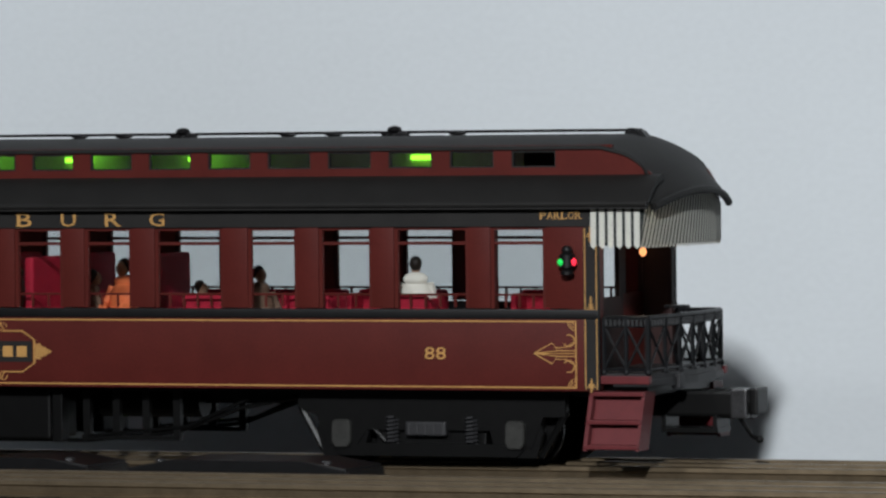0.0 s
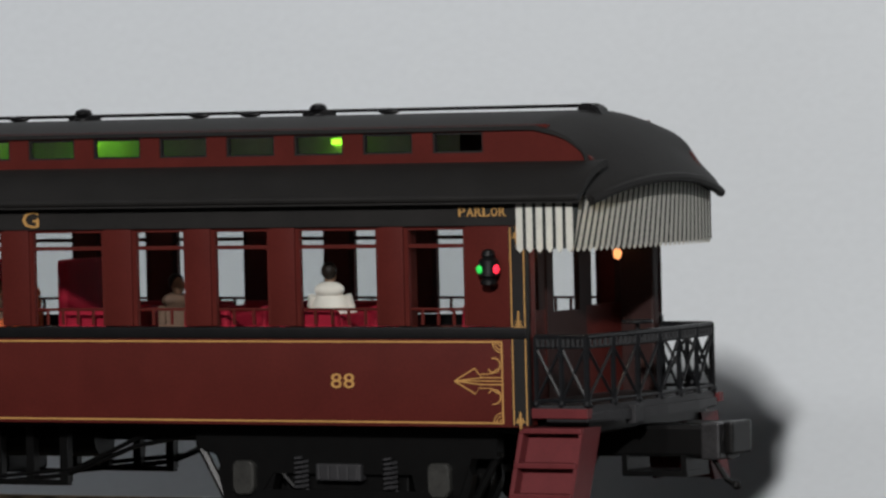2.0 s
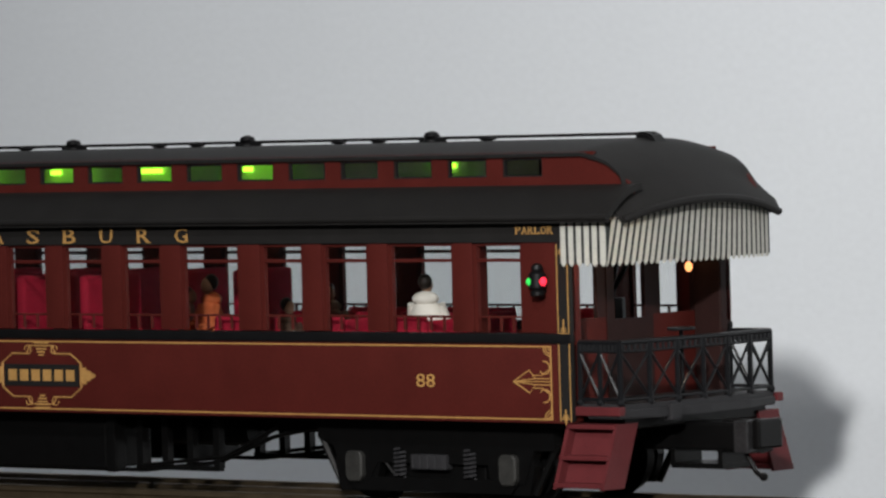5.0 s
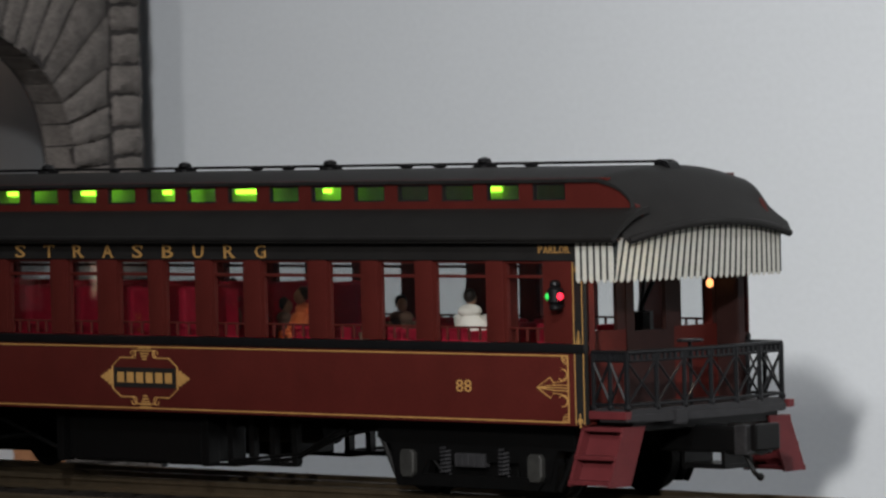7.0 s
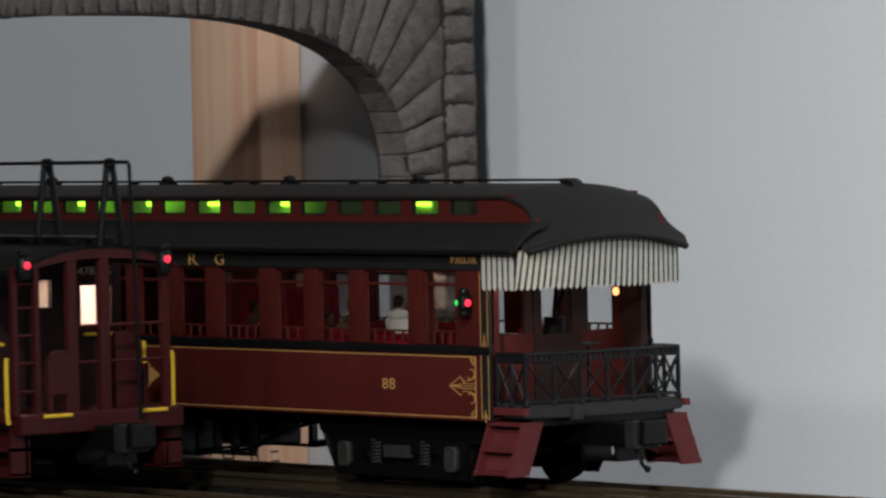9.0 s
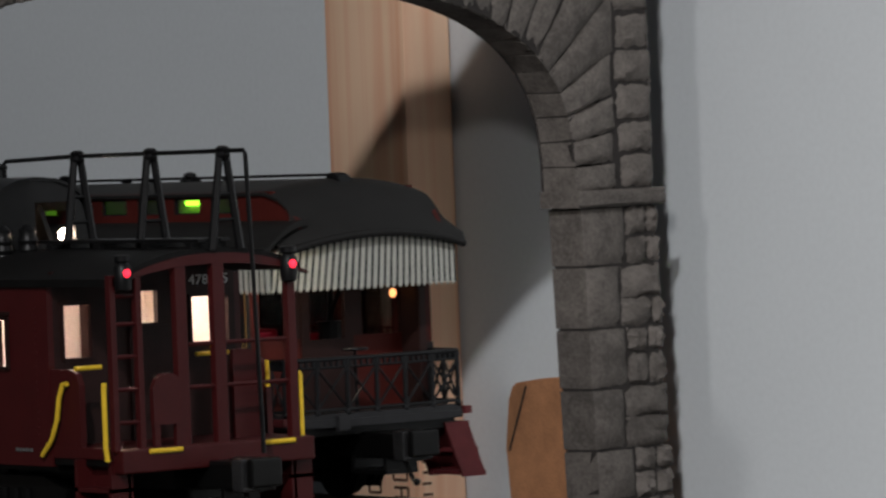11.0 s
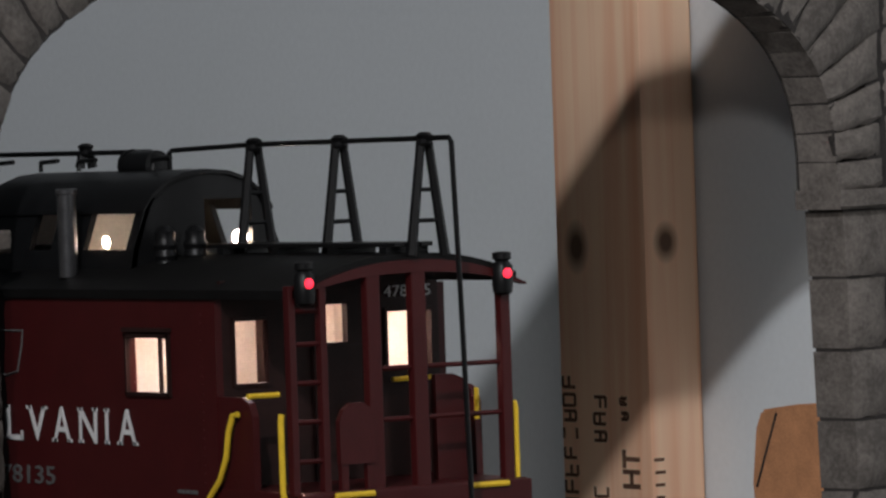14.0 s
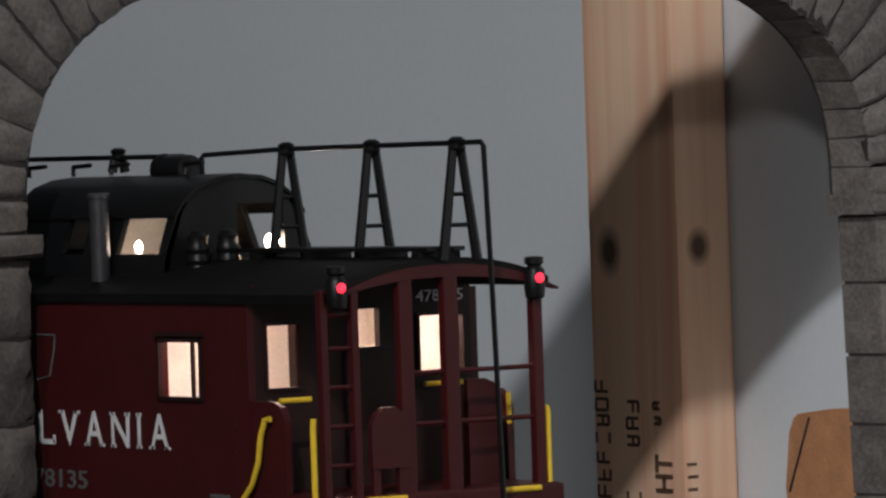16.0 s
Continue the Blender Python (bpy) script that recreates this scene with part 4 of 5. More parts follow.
    lettering("478135", 3.8, DULLLET, cab, -103, -27.7, 23.3, width=26, name="side_number", bold=0.05)
    bm = bmesh.new()
    wire(bm, [(x, -27.7, z) for x, z in ((-115, 53), (-101, 53), (-101.5, 50), (-103.5, 44.5), (-108, 43.6), (-112.5, 44.5), (-114.5, 50), (-115, 53))], 0.25, 4)
    part("keystone_outline", bm, DULLLET, cab, "dark grey keystone outline")
    bm = bmesh.new()
    for k in range(3):
        box(bm, -43 + k * 2.5, -41 + k * 2.5, -27.9, -27.5, 21.3, 22.0)
    part("small_lettering", bm, DULLLET, cab)


def cab_roof():
    rows = []
    for x in [CB0 - 30, -150, -100, -60, -28, 0, 0.9]:
        rows.append([(x, y, 61.6 + 6.2 * (1 - abs(y / 28.4) ** 2.2)) for y in [-28.4 + k * 2.66 for k in range(21)]])
    part("roof", made(sheet, rows, 1.8), CABROOF, cab, "black arched caboose roof", smooth=True)
    # arched red fascia above the end posts
    bm = bmesh.new()
    poly = [(y, 60.4 + 3.6 * max(0, 1 - abs(y / 27.6) ** 2.2)) for y in [27 - k * 2.7 for k in range(21)]]
    poly += [(y, 60.3 + 6.2 * (1 - abs(y / 28.4) ** 2.2)) for y in [-27 + k * 2.7 for k in range(21)]]
    n = 21
    fr = [[bm.verts.new((xx, *p)) for p in poly] for xx in (-1.2, 1.2)]
    for g, flip in ((fr[0], True), (fr[1], False)):
        for k in range(n - 1):
            q = (g[k], g[k + 1], g[2 * n - 2 - k], g[2 * n - 1 - k])
            bm.faces.new(q[::-1] if flip else q)
    m = len(poly)
    for k in range(m):
        bm.faces.new((fr[0][k], fr[0][(k + 1) % m], fr[1][(k + 1) % m], fr[1][k]))
    part("end_fascia", bm, MAROON2, cab, "dark red arched end fascia")
    for y in (-3.2, 0, 3.2):
        for x0, x1 in ((-66, 1.5), (-226, -130)):
            part("running_board", made(box, x0, x1, y - 1.4, y + 1.4, 69.0, 69.9, 0.2), BLACK, cab, "black roof running board")
    for x in (-60, -40, -20, -2):
        part("board_saddle", made(box, x - 1.2, x + 1.2, -5, 5, 67.0, 69.0), BLACK, cab)


CUP = [(18.8, 64.0), (18.0, 68.6), (15.4, 77.0), (13.2, 80.0), (9.6, 82.8), (5.0, 84.4), (0.0, 84.9)]


def cup_half(z):
    """Half width of the cupola at a height."""
    return float(np.interp(z, [p[1] for p in CUP], [p[0] for p in CUP]))


def cupola():
    x0, x1 = -136.0, -72.5
    wins = [(-114, -105.2), (-92.2, -75.6)]

    def leaning(bm, xa, xb, s, z0, z1):
        a, b = cup_half(z0), cup_half(z1)
        prism(bm, [(s * a, z0), (s * b, z1), (s * (b - 1.3), z1), (s * (a - 1.3), z0)], "x", xa, xb)

    bm = bmesh.new()
    for s in (-1, 1):
        leaning(bm, x0, x1, s, 64.0, 69.2)
        leaning(bm, x0, x1, s, 78.0, 79.6)
        es = [x1] + [e for a, b in wins[::-1] for e in (b, a)] + [x0]
        for k in range(0, len(es), 2):
            leaning(bm, es[k + 1], es[k], s, 69.2, 78.0)
    arc = [(cup_half(z), z) for z in (79.0, 79.6, 80.4, 81.5, 82.8, 83.6, 84.2)]
    for xx in (x0, x1 - 1.2):
        prism(bm, [(-18.8, 64), (18.8, 64), (cup_half(69.4), 69.4), (-cup_half(69.4), 69.4)], "x", xx, xx + 1.2)
        prism(bm, [(-y, z) for y, z in arc] + [(y, z) for y, z in arc[::-1]], "x", xx, xx + 1.2)
        for y0, y1 in ((None, -3.6), (-3.6, -0.4), (11.2, None)):
            lo, hi = (69.4, 79.0)
            ya0 = -cup_half(lo) if y0 is None else y0
            yb0 = -cup_half(hi) if y0 is None else y0
            ya1 = cup_half(lo) if y1 is None else y1
            yb1 = cup_half(hi) if y1 is None else y1
            prism(bm, [(ya0, lo), (ya1, lo), (yb1, hi), (yb0, hi)], "x", xx, xx + 1.2)
    cu = part("cupola", bm, BLACK, cab, "black streamlined cupola with lit windows")
    rows = []
    prof = [(-y - 0.4, z + 0.3) for y, z in CUP[2:]] + [(y + 0.4, z + 0.3) for y, z in CUP[2:-1][::-1]]
    for x in (x0 - 1.5, -115, -95, x1 + 1.0):
        rows.append([(x, y, z) for y, z in prof])
    part("cupola_roof", made(sheet, rows, 0.8), BLACK, cu, "rounded black cupola roof", smooth=True)
    part("cupola_lining", made(box, -104, -103, -14, 14, 66.5, 79.0), INNER, cu)
    part("cupola_far_lining", made(box, -108, -73.8, 15.6, 16.2, 66.5, 68.8), INNER, cu)
    bm = bmesh.new()
    ball(bm, (-76, 10.5, 70.8), 1.7)
    part("cupola_bulb", bm, GLOWBRT, cu, "small glowing bulb")
    part("cupola_lamp", made(ball, (-91.5, -12.5, 70.6), 0.85, 0.9, 0.9, 1.4), GLOWBRT, cu, "small yellow glowing lamp")
    part("cupola_end_lining", made(box, -134.4, -133.6, -14, 14, 66.5, 79.0), INNER, cu)
    # stack, drum, brackets
    bm = bmesh.new()
    lathe(bm, (-90.2, -22.6, 63.8), [(2.0, 0), (2.0, 17), (2.3, 17.2), (2.3, 18.0), (1.9, 18.2)], 12)
    part("smoke_pipe", bm, PIPE, cab, "dull steel smoke pipe", smooth=True)
    bm = bmesh.new()
    rod(bm, (-103, 2, 86.2), (-93.5, 2, 86.2), 3.1, 16)
    rod(bm, (-104.0, 2, 86.2), (-103, 2, 86.2), 3.5, 16)
    part("roof_drum", bm, BLACK, cab, smooth=True)
    for x, y in ((-68, -13), (-66, -7)):
        bm = bmesh.new()
        lathe(bm, (x, y, 65.6), [(2.6, 0), (2.2, 1.2), (2.6, 2.2), (2.2, 3.4), (2.6, 4.4), (2.0, 5.6), (2.2, 7.0), (1.0, 8.2)], 10)
        part("insulator", bm, BLACK, cab, smooth=True)


def antenna():
    for x in (2.0, -27.5, -58.4, -123.6):
        low = 86.0 if x < -70 else 67.2
        sp_ = 1.6 if x < -70 else 4.0
        bm = bmesh.new()
        for s in (-1, 1):
            rod(bm, (x, 3 + s * sp_, low), (x, 3 + s * 0.9, 89.2), 1.05, 6, 0.9)
        if x > -70:
            for z in (74.0, 80.0):
                w = sp_ + (0.9 - sp_) * (z - low) / (89.2 - low)
                rod(bm, (x, 3 - w, z), (x, 3 + w, z), 0.5, 6)
        lathe(bm, (x, 3, 88.4), [(1.6, 0), (1.9, 0.6), (1.4, 1.4), (1.8, 2.2), (0.9, 2.8)], 10)
        part("antenna_stand", bm, BLACK, cab, "black A-shaped antenna stand", smooth=True)
    bm = bmesh.new()
    wire(bm, [(-90.5, 3, 84.6), (-90.5, 3, 88.6), (-89.6, 3, 89.1), (-60, 3, 89.8), (10.2, 3, 90.0), (11.0, 3, 89.2), (11.6, 3.6, 60), (12.0, 4.4, 20)], 0.55, 8)
    part("antenna_wire", bm, BLACK, cab, "thin black antenna rod", smooth=True)
    part("antenna_wire", made(wire, [(-185, 3, 89.4), (-98, 3, 89.0), (-94.5, 3, 88.4), (-94, 3, 86.4)], 0.55, 8), BLACK, cab, "thin black antenna rod", smooth=True)
    for x, y in ((-120, -8), (-108, -6), (-82, -4), (-135, -10)):
        bm = bmesh.new()
        z = 85.4
        wire(bm, [(x - 4, y, z), (x - 4, y, z + 2), (x + 3, y, z + 2.3)], 0.5, 6)
        part("grab_iron", bm, BLACK, cab)


def cab_platform():
    part("platform", made(box, CB1, 1.5, -27.5, 25.5, 20.0, 22.6, 0.3), MAROON2, cab, "dark red end platform")
    part("end_beam", made(box, -1.5, 2.4, -28.5, 26.0, 17.0, 22.4, 0.4), MAROON2, cab)
    # ladder
    for y in (-28.6, -21.4):
        part("ladder_rail", made(box, -0.9, 0.9, y - 0.8, y + 0.8, 22, 62.5, 0.2), MAROON2, cab)
    for z in (28.6, 36.2, 43.7, 51.2, 57.6):
        bm = bmesh.new()
        rod(bm, (0, -28.6, z), (0, -21.4, z), 0.55, 6)
        part("ladder_rung", bm, MAROON2, cab)
    for y0, y1 in ((-11.2, -8.0), (-0.6, 2.8), (20.6, 23.0)):
        part("end_post", made(box, -1.0, 1.0, y0, y1, 22, 64.5 if y0 < 10 else 62.5, 0.25), MAROON2, cab)
    for z in (45.6, 35.7):
        bm = bmesh.new()
        rod(bm, (0, -9, z), (0, 21.5, z), 0.55, 6)
        part("end_rail", bm, MAROON2, cab)
    bm = bmesh.new()
    prism(bm, [(-18.8, 27.6), (-10.4, 27.6), (-10.4, 36.0), (-11.4, 38.2), (-13.2, 39.4), (-16.0, 39.4), (-17.8, 38.2), (-18.8, 36.0)], "x", 0.2, 1.6)
    box(bm, 0, 1.2, -18.4, -16.8, 22, 28)
    box(bm, 0, 1.2, -12.4, -10.8, 22, 28)
    part("brake_plate", bm, MAROON2, cab, "dark red rounded brake plate")
    # curved end panels beside the steps
    for s, xa in ((-1, -28), (1, -28)):
        bm = bmesh.new()
        y = s * 26.6
        prism(bm, [(-28, 20), (-16, 20), (-16, 37), (-17.2, 39.6), (-19.5, 40.6), (-28, 40.6)], "y", y - 0.8, y + 0.8)
        part("side_panel", bm, MAROON2, cab)
    bm = bmesh.new()
    prism(bm, [(10.5, 22), (18.5, 22), (18.5, 40), (17.2, 42.4), (14.8, 43.4), (10.5, 43.4)], "x", -9.0, -7.6)
    part("end_box", bm, MAROON2, cab)
    # yellow handrails
    def grab(pts, r=0.62):
        bm = bmesh.new()
        wire(bm, pts, r, 8)
        part("handrail", bm, YELLOW, cab, "bright yellow handrail", smooth=True)
    grab([(-19.5, -28.4, 37.4), (-21.0, -28.6, 37.2), (-22.4, -28.8, 34.0), (-23.5, -28.8, 29.0), (-26.0, -28.8, 24.4), (-30.5, -28.6, 20.6)])
    grab([(-0.5, -30.8, 38.0), (-0.5, -31.0, 36.6), (-0.5, -31.0, 23.0), (-0.5, -30.6, 20.0)], 0.62)
    grab([(-17.0, -27.6, 40.9), (-17.0, -20.4, 40.9)], 0.55)
    grab([(0, 23.8, 37.6), (0, 24.2, 36.6), (0, 24.2, 21.2), (0, 23.6, 20.0)], 0.6)
    grab([(-26, 13.0, 42.0), (-26, 22.5, 42.0)], 0.5)
    grab([(-10, 22.0, 34.0), (-10, 22.0, 40.2)], 0.5)
    for y0, y1 in ((-21, -12), (11, 20)):
        grab([(2.7, y0, 21.8), (2.7, y1, 21.8)], 0.6)
    # marker lamps
    for y, z in ((-26.0, 62.9), (20.9, 63.0)):
        bm = bmesh.new()
        lathe(bm, (1.6, y, z - 4.2), [(1.4, 0), (1.9, 0.4), (2.1, 2.0), (2.1, 5.6), (1.3, 6.6), (1.9, 7.0), (1.9, 8.2), (1.2, 8.4)], 12)
        ml = part("marker_lamp", bm, BLACK, cab, "black marker lamp", smooth=True)
        bm = bmesh.new()
        ball(bm, (3.5, y - 0.1, z), 1.05, 0.6, 1, 1)
        part("red_lens", bm, LENSR, ml, "glowing red lens")
    # steps at both corners
    for y in (-26.5, 24.5):
        bm = bmesh.new()
        s = 1 if y > 0 else -1
        box(bm, -16, -14.8, y - 3, y + 3, 6, 20)
        box(bm, -2.2, -1.0, y - 3, y + 3, 6, 20)
        box(bm, -16, -1, y - 3, y + 3, 5.6, 6.6)
        box(bm, -16, -1, y - 3, y + 3, 12.6, 13.6)
        box(bm, -16, -1, y - s * 2.0 - 0.4, y - s * 2.0 + 0.4, 6, 20)
        part("steps", bm, MAROON2, cab)


cab_body()
cab_roof()
cupola()
antenna()
cab_platform()
part("underframe", made(box, CB0, -4, -10, 10, 12, 18.4), FRAMEBLK, cab)
part("floor_plate", made(box, CB0, -28, -26, 26, 16.8, 18.4), FRAMEBLK, cab)
for cx in (-52, -172):
    t = new("truck")
    t.parent = cab
    t.location = (cx * 0.001, 0, 0)
    tagged(t, "black four-wheel caboose truck")
    for s in (-1, 1):
        bm = bmesh.new()
        y = s * 21
        prism(bm, [(-22, 12), (-19, 5), (-11, 5), (-6, 8), (6, 8), (11, 5), (19, 5), (22, 12), (12, 15), (-12, 15)], "y", y - 1.5, y + 1.5)
        for x in (-5, 0, 5):
            rod(bm, (x, y + s * 1.6, 6), (x, y + s * 1.6, 12), 1.3, 8)
        part("side_frame", bm, FRAMEBLK, t)
    for x in (-15, 15):
        bm = bmesh.new()
        for s in (-1, 1):
            rod(bm, (x, s * 15.2, 8.8), (x, s * 18.2, 8.8), 8.7, 20)
        rod(bm, (x, -21, 8.8), (x, 21, 8.8), 1.2, 8)
        part("wheelset", bm, FRAMEBLK, t)
coupler(cab, 19.0)

# ---- pine stud, wood block and small things by the wall ----
stud = part("pine_stud", made(box, -1556.3, -1515.6, 180, 198.6, -30, 520, 2.0), PINE, None, smooth=True)
tagged(stud, "raw pine stud with knots and a smudged black stamp", "lumber")
INK = mat("black_ink", (0.13, 0.070, 0.046), 0.8, var=0.7, scale=500)
lettering("HT", 7.6, INK, stud, -1524.6, 179.9, 0.5, width=10.5, name="stamp", spin=90, bold=0.3)


def stamp_bars(bm, x, z0, z1, wide, seed):
    """Smudged stamped letters, shown by plain bars, running up the wood."""
    rr = random.Random(seed)
    z = z0
    while z < z1:
        h = wide * rr.uniform(0.42, 0.6)
        x0, x1 = x - wide / 2 + rr.uniform(-0.3, 0.3), x + wide / 2 + rr.uniform(-0.3, 0.3)
        for zz in (z, z + h):
            if rr.random() < 0.8:
                box(bm, x0, x1, 179.86, 180.1, zz - 0.45, zz + 0.45)
        for xx in rr.sample((x0, (x0 + x1) / 2, x1), 2):
            box(bm, xx - 0.5, xx + 0.5, 179.88, 180.1, z, z + h)
        z += h + rr.uniform(1.4, 2.4)


for x, z0, z1, wide, seed in ((-1551.8, -26, 23, 5.5, 3), (-1538.0, 8, 21, 5.0, 4), (-1538.5, -26, -4, 6.0, 8), (-1525.0, -24, -8, 7.0, 9), (-1527.0, 14, 21, 3.0, 6)):
    bm = bmesh.new()
    stamp_bars(bm, x, z0, z1, wide, seed)
    part("stamp", bm, INK, stud)
bm = bmesh.new()
rnd = random.Random(5)
for k in range(9):
    z = -24 + 3.4 * k
    box(bm, -1515.72, -1515.4, 181.0 + rnd.uniform(0, 0.5), 184.0 + rnd.uniform(0, 1.0), z - 0.4, z + 0.4)
part("side_stamp", bm, INK, stud)
bm = bmesh.new()
prism(bm, [(-1465, -30), (-1426, -30), (-1426, 20.4), (-1447, 20.0), (-1463, 18.2), (-1465.5, 13.6), (-1467.5, -1)], "y", 176, 199)
bmesh.ops.bevel(bm, geom=list(bm.edges), offset=0.8, segments=2, affect="EDGES")
blk = tagged(part("wood_block", bm, BLOCKW), "orange-brown split wood block standing by the wall", "wood block")
part("split", made(rod, (-1465, 175.9, -2), (-1456, 175.9, 17.5), 0.35, 5), MORTAR, blk)

# switch machines between the tracks
for x0, x1 in ((-534, -471), (-584, -541)):
    sm = thing("switch_machine", x0 * 0.001, -0.065, -0.012, "black plastic track switch machine cover between tracks", "switch machine", "switch machines")
    n = x1 - x0
    part("base_plate", made(box, -2, n + 2, -14, 14, 0, 5.0, 0.5), BLACK, sm)
    bm = bmesh.new()
    prism(bm, [(0, 5.0), (n, 5.0), (n - 1.5, 14.4), (n - 14, 16.2), (14, 16.2), (1.5, 14.0)], "y", -12, 12)
    bmesh.ops.bevel(bm, geom=list(bm.edges), offset=0.7, segments=2, affect="EDGES")
    part("cover", bm, BLACK, sm, smooth=True)
    for x in (9, n - 9):
        part("screw", made(lathe, (x, -7, 15.0), [(1.3, 0), (1.3, 0.9), (0.8, 1.2)], 8), COUPLER, sm)
bm = bmesh.new()
lathe(bm, (0, 0, -12), [(6.5, 0), (7.0, 10), (6.5, 14), (4.0, 14.4), (3.6, 12.5), (0.4, 12.4)], 18)
cap = part("teal_cap", bm, TEAL, None, smooth=True)
cap.location = (-1.085, -0.150, 0)
tagged(cap, "small round teal plastic cap beside the track", "cap")

# ---- stone arch over both tracks ----
portal = thing("stone_arch", -1.3127, -0.1459, 0, "grey cast stone arch bridge portal spanning both tracks", "bridge")
portal.rotation_euler = (0, 0, radians(12.55))
AC, AA, AB, SPR, TOP = 145.9, 140.7, 60.8, 74.5, 196.0
YL, YR = -44.0, 322.8


def arch(th, grow=0.0):
    """A point of the arch's inner curve, 0 to pi from right to left, grown outward."""
    n = 2.95
    c, s = math.cos(th), math.sin(th)
    def p(t):
        c, s = math.cos(t), math.sin(t)
        return Vector((AC + AA * math.copysign(abs(c) ** (2 / n), c), SPR + AB * abs(s) ** (2 / n)))
    a, b = p(max(1e-3, th - 0.01)), p(min(math.pi - 1e-3, th + 0.01))
    t = (b - a).normalized()
    return p(th) + Vector((t.y, -t.x)) * grow


def core():
    """Recessed mortar body with the opening through it."""
    bm = bmesh.new()
    n = 48
    ths = [math.pi * k / n for k in range(n + 1)]
    inner = [(p.x, p.y) for p in (arch(min(max(t, 1e-3), math.pi - 1e-3)) for t in ths)]
    outer = []
    for y, z in inner:
        outer.append((y, TOP - 6))
    loops = []
    for x in (-14.0, -1.2):
        loops.append(([bm.verts.new((x, y, z)) for y, z in inner], [bm.verts.new((x, y, z)) for y, z in outer]))
    for k in range(n):
        for (i, o), flip in ((loops[0], 0), (loops[1], 1)):
            q = (i[k], o[k], o[k + 1], i[k + 1])
            bm.faces.new(q[::-1] if flip else q)
        bm.faces.new((loops[0][0][k], loops[0][0][k + 1], loops[1][0][k + 1], loops[1][0][k]))
        bm.faces.new((loops[0][1][k], loops[1][1][k], loops[1][1][k + 1], loops[0][1][k + 1]))
    box(bm, -12.4, -1.2, AC + AA + 12, YR - 1.5, -30, TOP - 6)
    prism(bm, [(AC + AA + 6.0, -30), (AC + AA + 13, -30), (AC + AA + 13, 75), (AC + AA + 1.8, 75)], "x", -12.4, -1.4)
    box(bm, -14, -1.2, YL + 1.5, AC - AA - 0.6, -12, TOP - 6)
    part("mortar_core", bm, MORTAR, portal, "dark recessed joints")


core()
STN = random.Random(11)


def block(quad, x0, x1, name="stone", rough=0.7, gap=0.45):
    """One stone: a quad in (y, z) with a lumpy face towards +x, set between x0 and x1."""
    bm = bmesh.new()
    c = sum((Vector(q) for q in quad), Vector((0, 0))) / 4
    q = []
    for p in quad:
        d = Vector(p) - c
        q.append(c + d * max(0.5, 1 - gap / max(1e-3, d.length) * 1.3))
    m = 6
    def at(u, v):
        return q[0].lerp(q[1], u).lerp(q[3].lerp(q[2], u), v)
    g = []
    for i in range(m + 1):
        r = []
        for j in range(m + 1):
            p = at(i / m, j / m)
            edge = i in (0, m) or j in (0, m)
            e = max(abs(2 * i / m - 1), abs(2 * j / m - 1))
            x = x1 + 0.5 - 1.9 * e ** 3.5 + STN.uniform(-1, 1) * rough * (0.4 if edge else 0.75)
            jit = 0.45 * rough
            r.append(bm.verts.new((x, p.x + STN.uniform(-jit, jit), p.y + STN.uniform(-jit, jit))))
        g.append(r)
    for i in range(m):
        for j in range(m):
            bm.faces.new((g[i][j], g[i + 1][j], g[i + 1][j + 1], g[i][j + 1]))
    back = [bm.verts.new((x0, p.x, p.y)) for p in q]
    rim = [g[i][0] for i in range(m + 1)], [g[m][j] for j in range(m + 1)], [g[i][m] for i in range(m, -1, -1)], [g[0][j] for j in range(m, -1, -1)]
    for k in range(4):
        bm.faces.new([*rim[k][::-1], back[k], back[(k + 1) % 4]])
    part(name, bm, STONE, portal, smooth=True)


# ring stones, deep enough to show as the soffit
NV = 46
lens = [0.0]
fine = [math.pi * k / 400 for k in range(401)]
pts = [arch(min(max(t, 1e-3), math.pi - 1e-3)) for t in fine]
for a, b in zip(pts, pts[1:]):
    lens.append(lens[-1] + (b - a).length)
cuts = []
for k in range(NV + 1):
    want = lens[-1] * k / NV
    j = min(range(401), key=lambda i: abs(lens[i] - want))
    cuts.append(min(max(fine[j], 2e-3), math.pi - 2e-3))
for k in range(NV):
    a, b = cuts[k], cuts[k + 1]
    d = 23 + STN.uniform(-2.5, 2.5)
    lim = YR - 17.6 - (1.2 if k % 2 else 0)
    p, q, r, s_ = arch(a, -0.7), arch(a, d), arch(b, d), arch(b, -0.7)
    for v, th in ((q, a), (r, b)):
        reach = d
        foot = arch(th)
        nrm = arch(th, 1.0) - foot
        up_ = math.atan2(nrm.y, nrm.x)
        if th < 1.25:
            up_ *= 0.66 + 0.34 * smooth01(up_ / 1.4)
        ray = Vector((math.cos(up_), math.sin(up_)))
        while (foot + ray * reach).x < lim and reach < 52 and th < 1.25:
            reach += 0.5
        v.x, v.y = foot + ray * reach
        v.x = min(v.x, lim)
    block([p, q, r, s_], -13.0, STN.uniform(-0.3, 0.4), "ring_stone", 0.55)
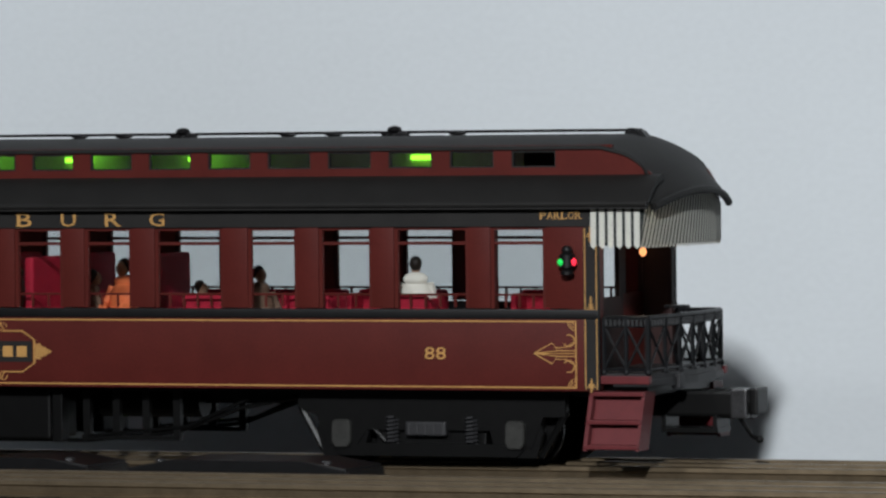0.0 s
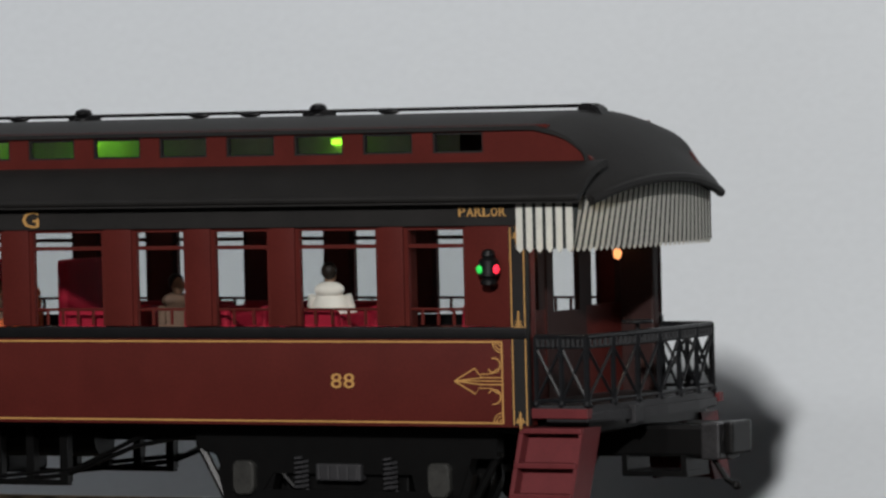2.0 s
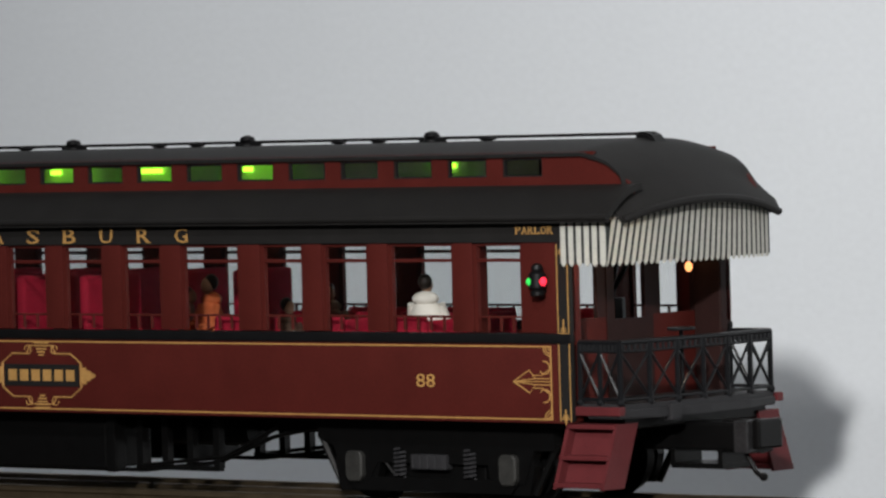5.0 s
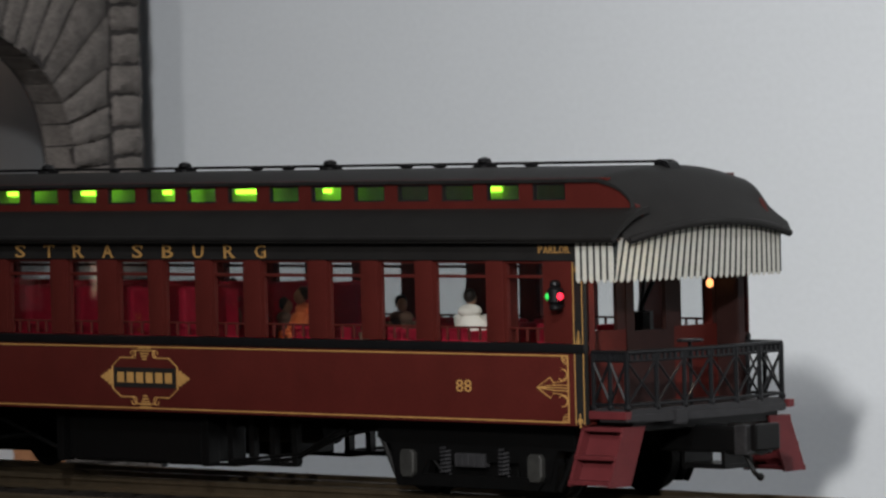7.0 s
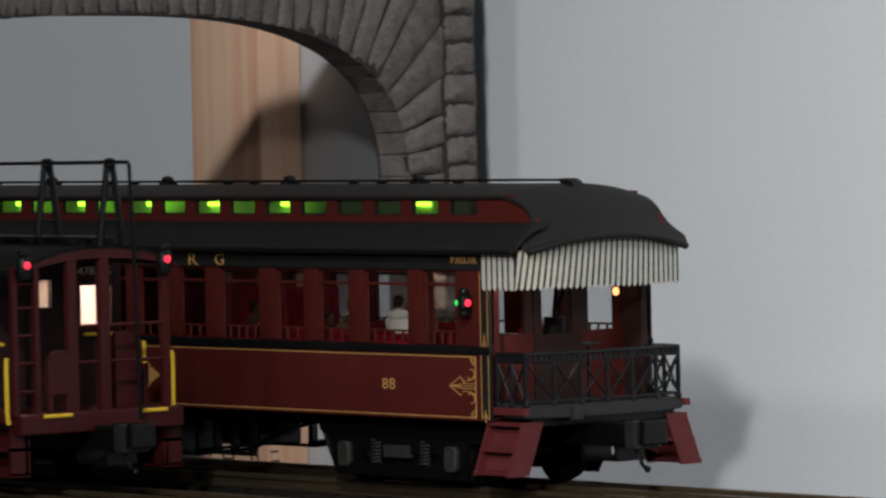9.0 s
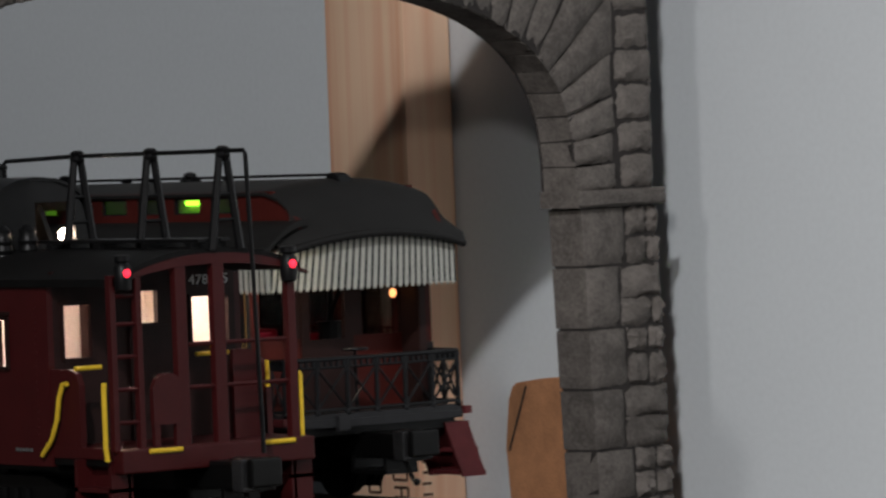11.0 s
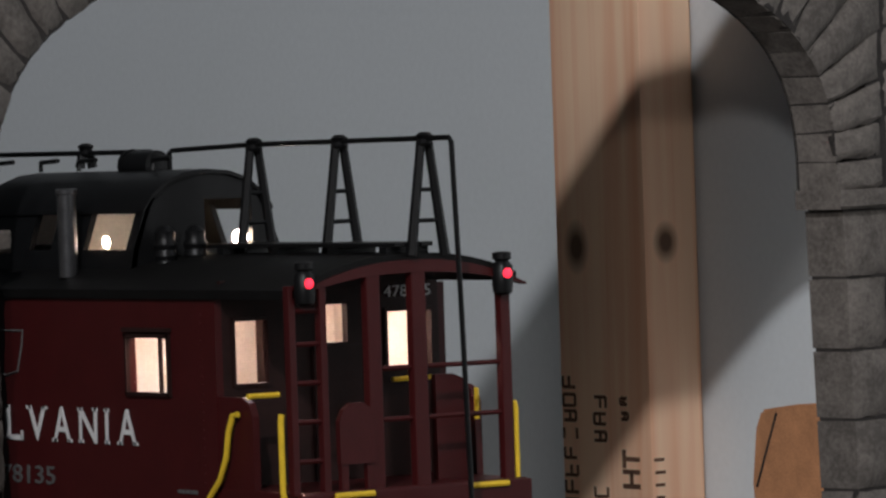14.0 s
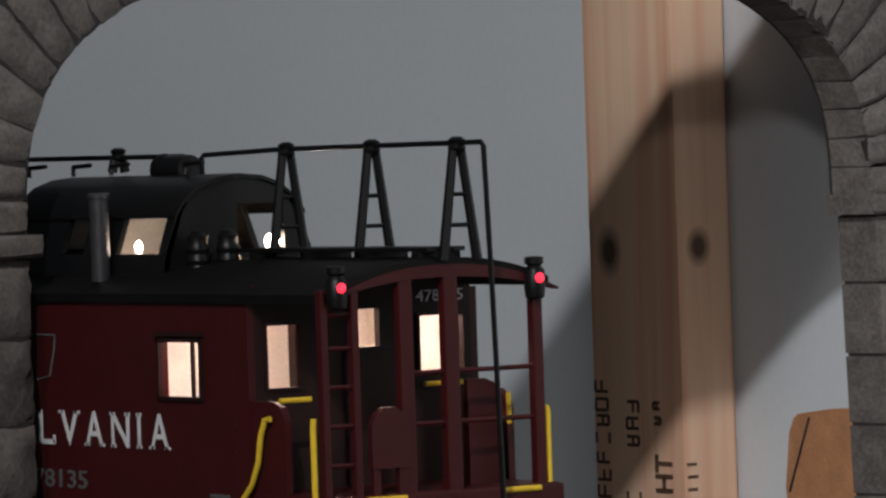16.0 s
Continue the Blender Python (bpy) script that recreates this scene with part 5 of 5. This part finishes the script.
# quoins and pillar courses
for side_ in (1, -1):
    edge_in = AC + side_ * AA
    z = -30.0 if side_ > 0 else -12.0
    courses = ([18.0] if side_ > 0 else []) + [14.3, 17.5, 17.0, 17.8, 17.6]
    for h in courses:
        zz = min(71.3, z + h)
        w = 20 + STN.uniform(-2.5, 3.0)
        if side_ > 0:
            e0, e1 = (edge_in + 1.0 + 3.2 * (1 - q / 75) for q in (z, zz))
            block([(e0, z), (edge_in + w, z), (edge_in + w, zz), (e1, zz)], -13.0, 0.2, "pillar_stone", 0.45)
            out = YR + 3.2 * (1 - zz / 75)
            zs = [z, z + (zz - z) * STN.uniform(0.42, 0.58), zz]
            for a, b in zip(zs, zs[1:]):
                cut = edge_in + w + (out - edge_in - w) * STN.choice([0.55, 0.75, 1.0, 0.62])
                block([(edge_in + w, a), (cut, a), (cut, b), (edge_in + w, b)], -13, 0.2, "quoin", 1.0)
                if cut < out - 2:
                    block([(cut, a), (out, a), (out, b), (cut, b)], -14.0, 0.0, "quoin", 1.0)
        else:
            block([(edge_in + 0.6, z), (edge_in + 0.6, zz), (edge_in - w, zz), (edge_in - w, z)][::-1], -14.6, 0.2, "pillar_stone", 0.8)
            block([(edge_in - w, z), (edge_in - w, zz), (YL, zz), (YL, z)][::-1], -13, 0.2, "pillar_stone", 0.9)
        z = zz
# spring bands
for a, b in ((AC + AA - 1.6, YR + 2.5), (YL, AC - AA + 3.0)):
    block([(a, 71.3), (b, 71.3), (b, 76.2), (a, 76.2)], -13.6, 1.9, "spring_band", 0.5, 0.2)
# walling above and beside the ring
z = 76.2
while z < TOP:
    h = STN.uniform(8.0, 11.0)
    y = YR
    while y > YL:
        w = STN.uniform(10, 17)
        c = Vector((y - w / 2, z + h / 2))
        # distance outside the ring
        near = min((arch(t) - c).length for t in cuts)
        inside = abs((c.x - AC) / AA) ** 2.95 + abs(max(0, c.y - SPR) / AB) ** 2.95 < 1
        if not inside and near > 26.5 and not (c.x > AC + AA * 0.55 and c.y < 150) or (c.x > YR - 15):
            lo = max(y - w, YL)
            if c.x > YR - 15:
                lo = YR - STN.uniform(16.4, 18.0)
            block([(lo, z), (y, z), (y, z + h), (lo, z + h)], -13, STN.uniform(-0.4, 0.3), "wall_stone", 0.85)
            y = lo
        else:
            y -= w
    z += h
part("coping", made(box, -17, 3, YL - 3, YR + 3, TOP, TOP + 7, 1.2), STONE, portal)


# ---- what moves ----
def motions():
    walk(car, [(t, pose(x, 0, 0)) for t, x in TRAIN])
    def at(t):
        for (ta, xa), (tb, xb) in zip(TRAIN, TRAIN[1:]):
            if ta <= t <= tb:
                return xa + (xb - xa) * (t - ta) / (tb - ta)
        return TRAIN[-1][1]
    for w in WHEELS:
        x0 = w.location.x
        rows = []
        for k in range(121):
            t = 16.0 * k / 120
            rows.append((t, pose(x0, 0, 0.0088) @ Matrix.Rotation((at(t) - TRAIN[0][1]) / 0.0088, 4, "Y")))
        walk(w, rows)


motions()
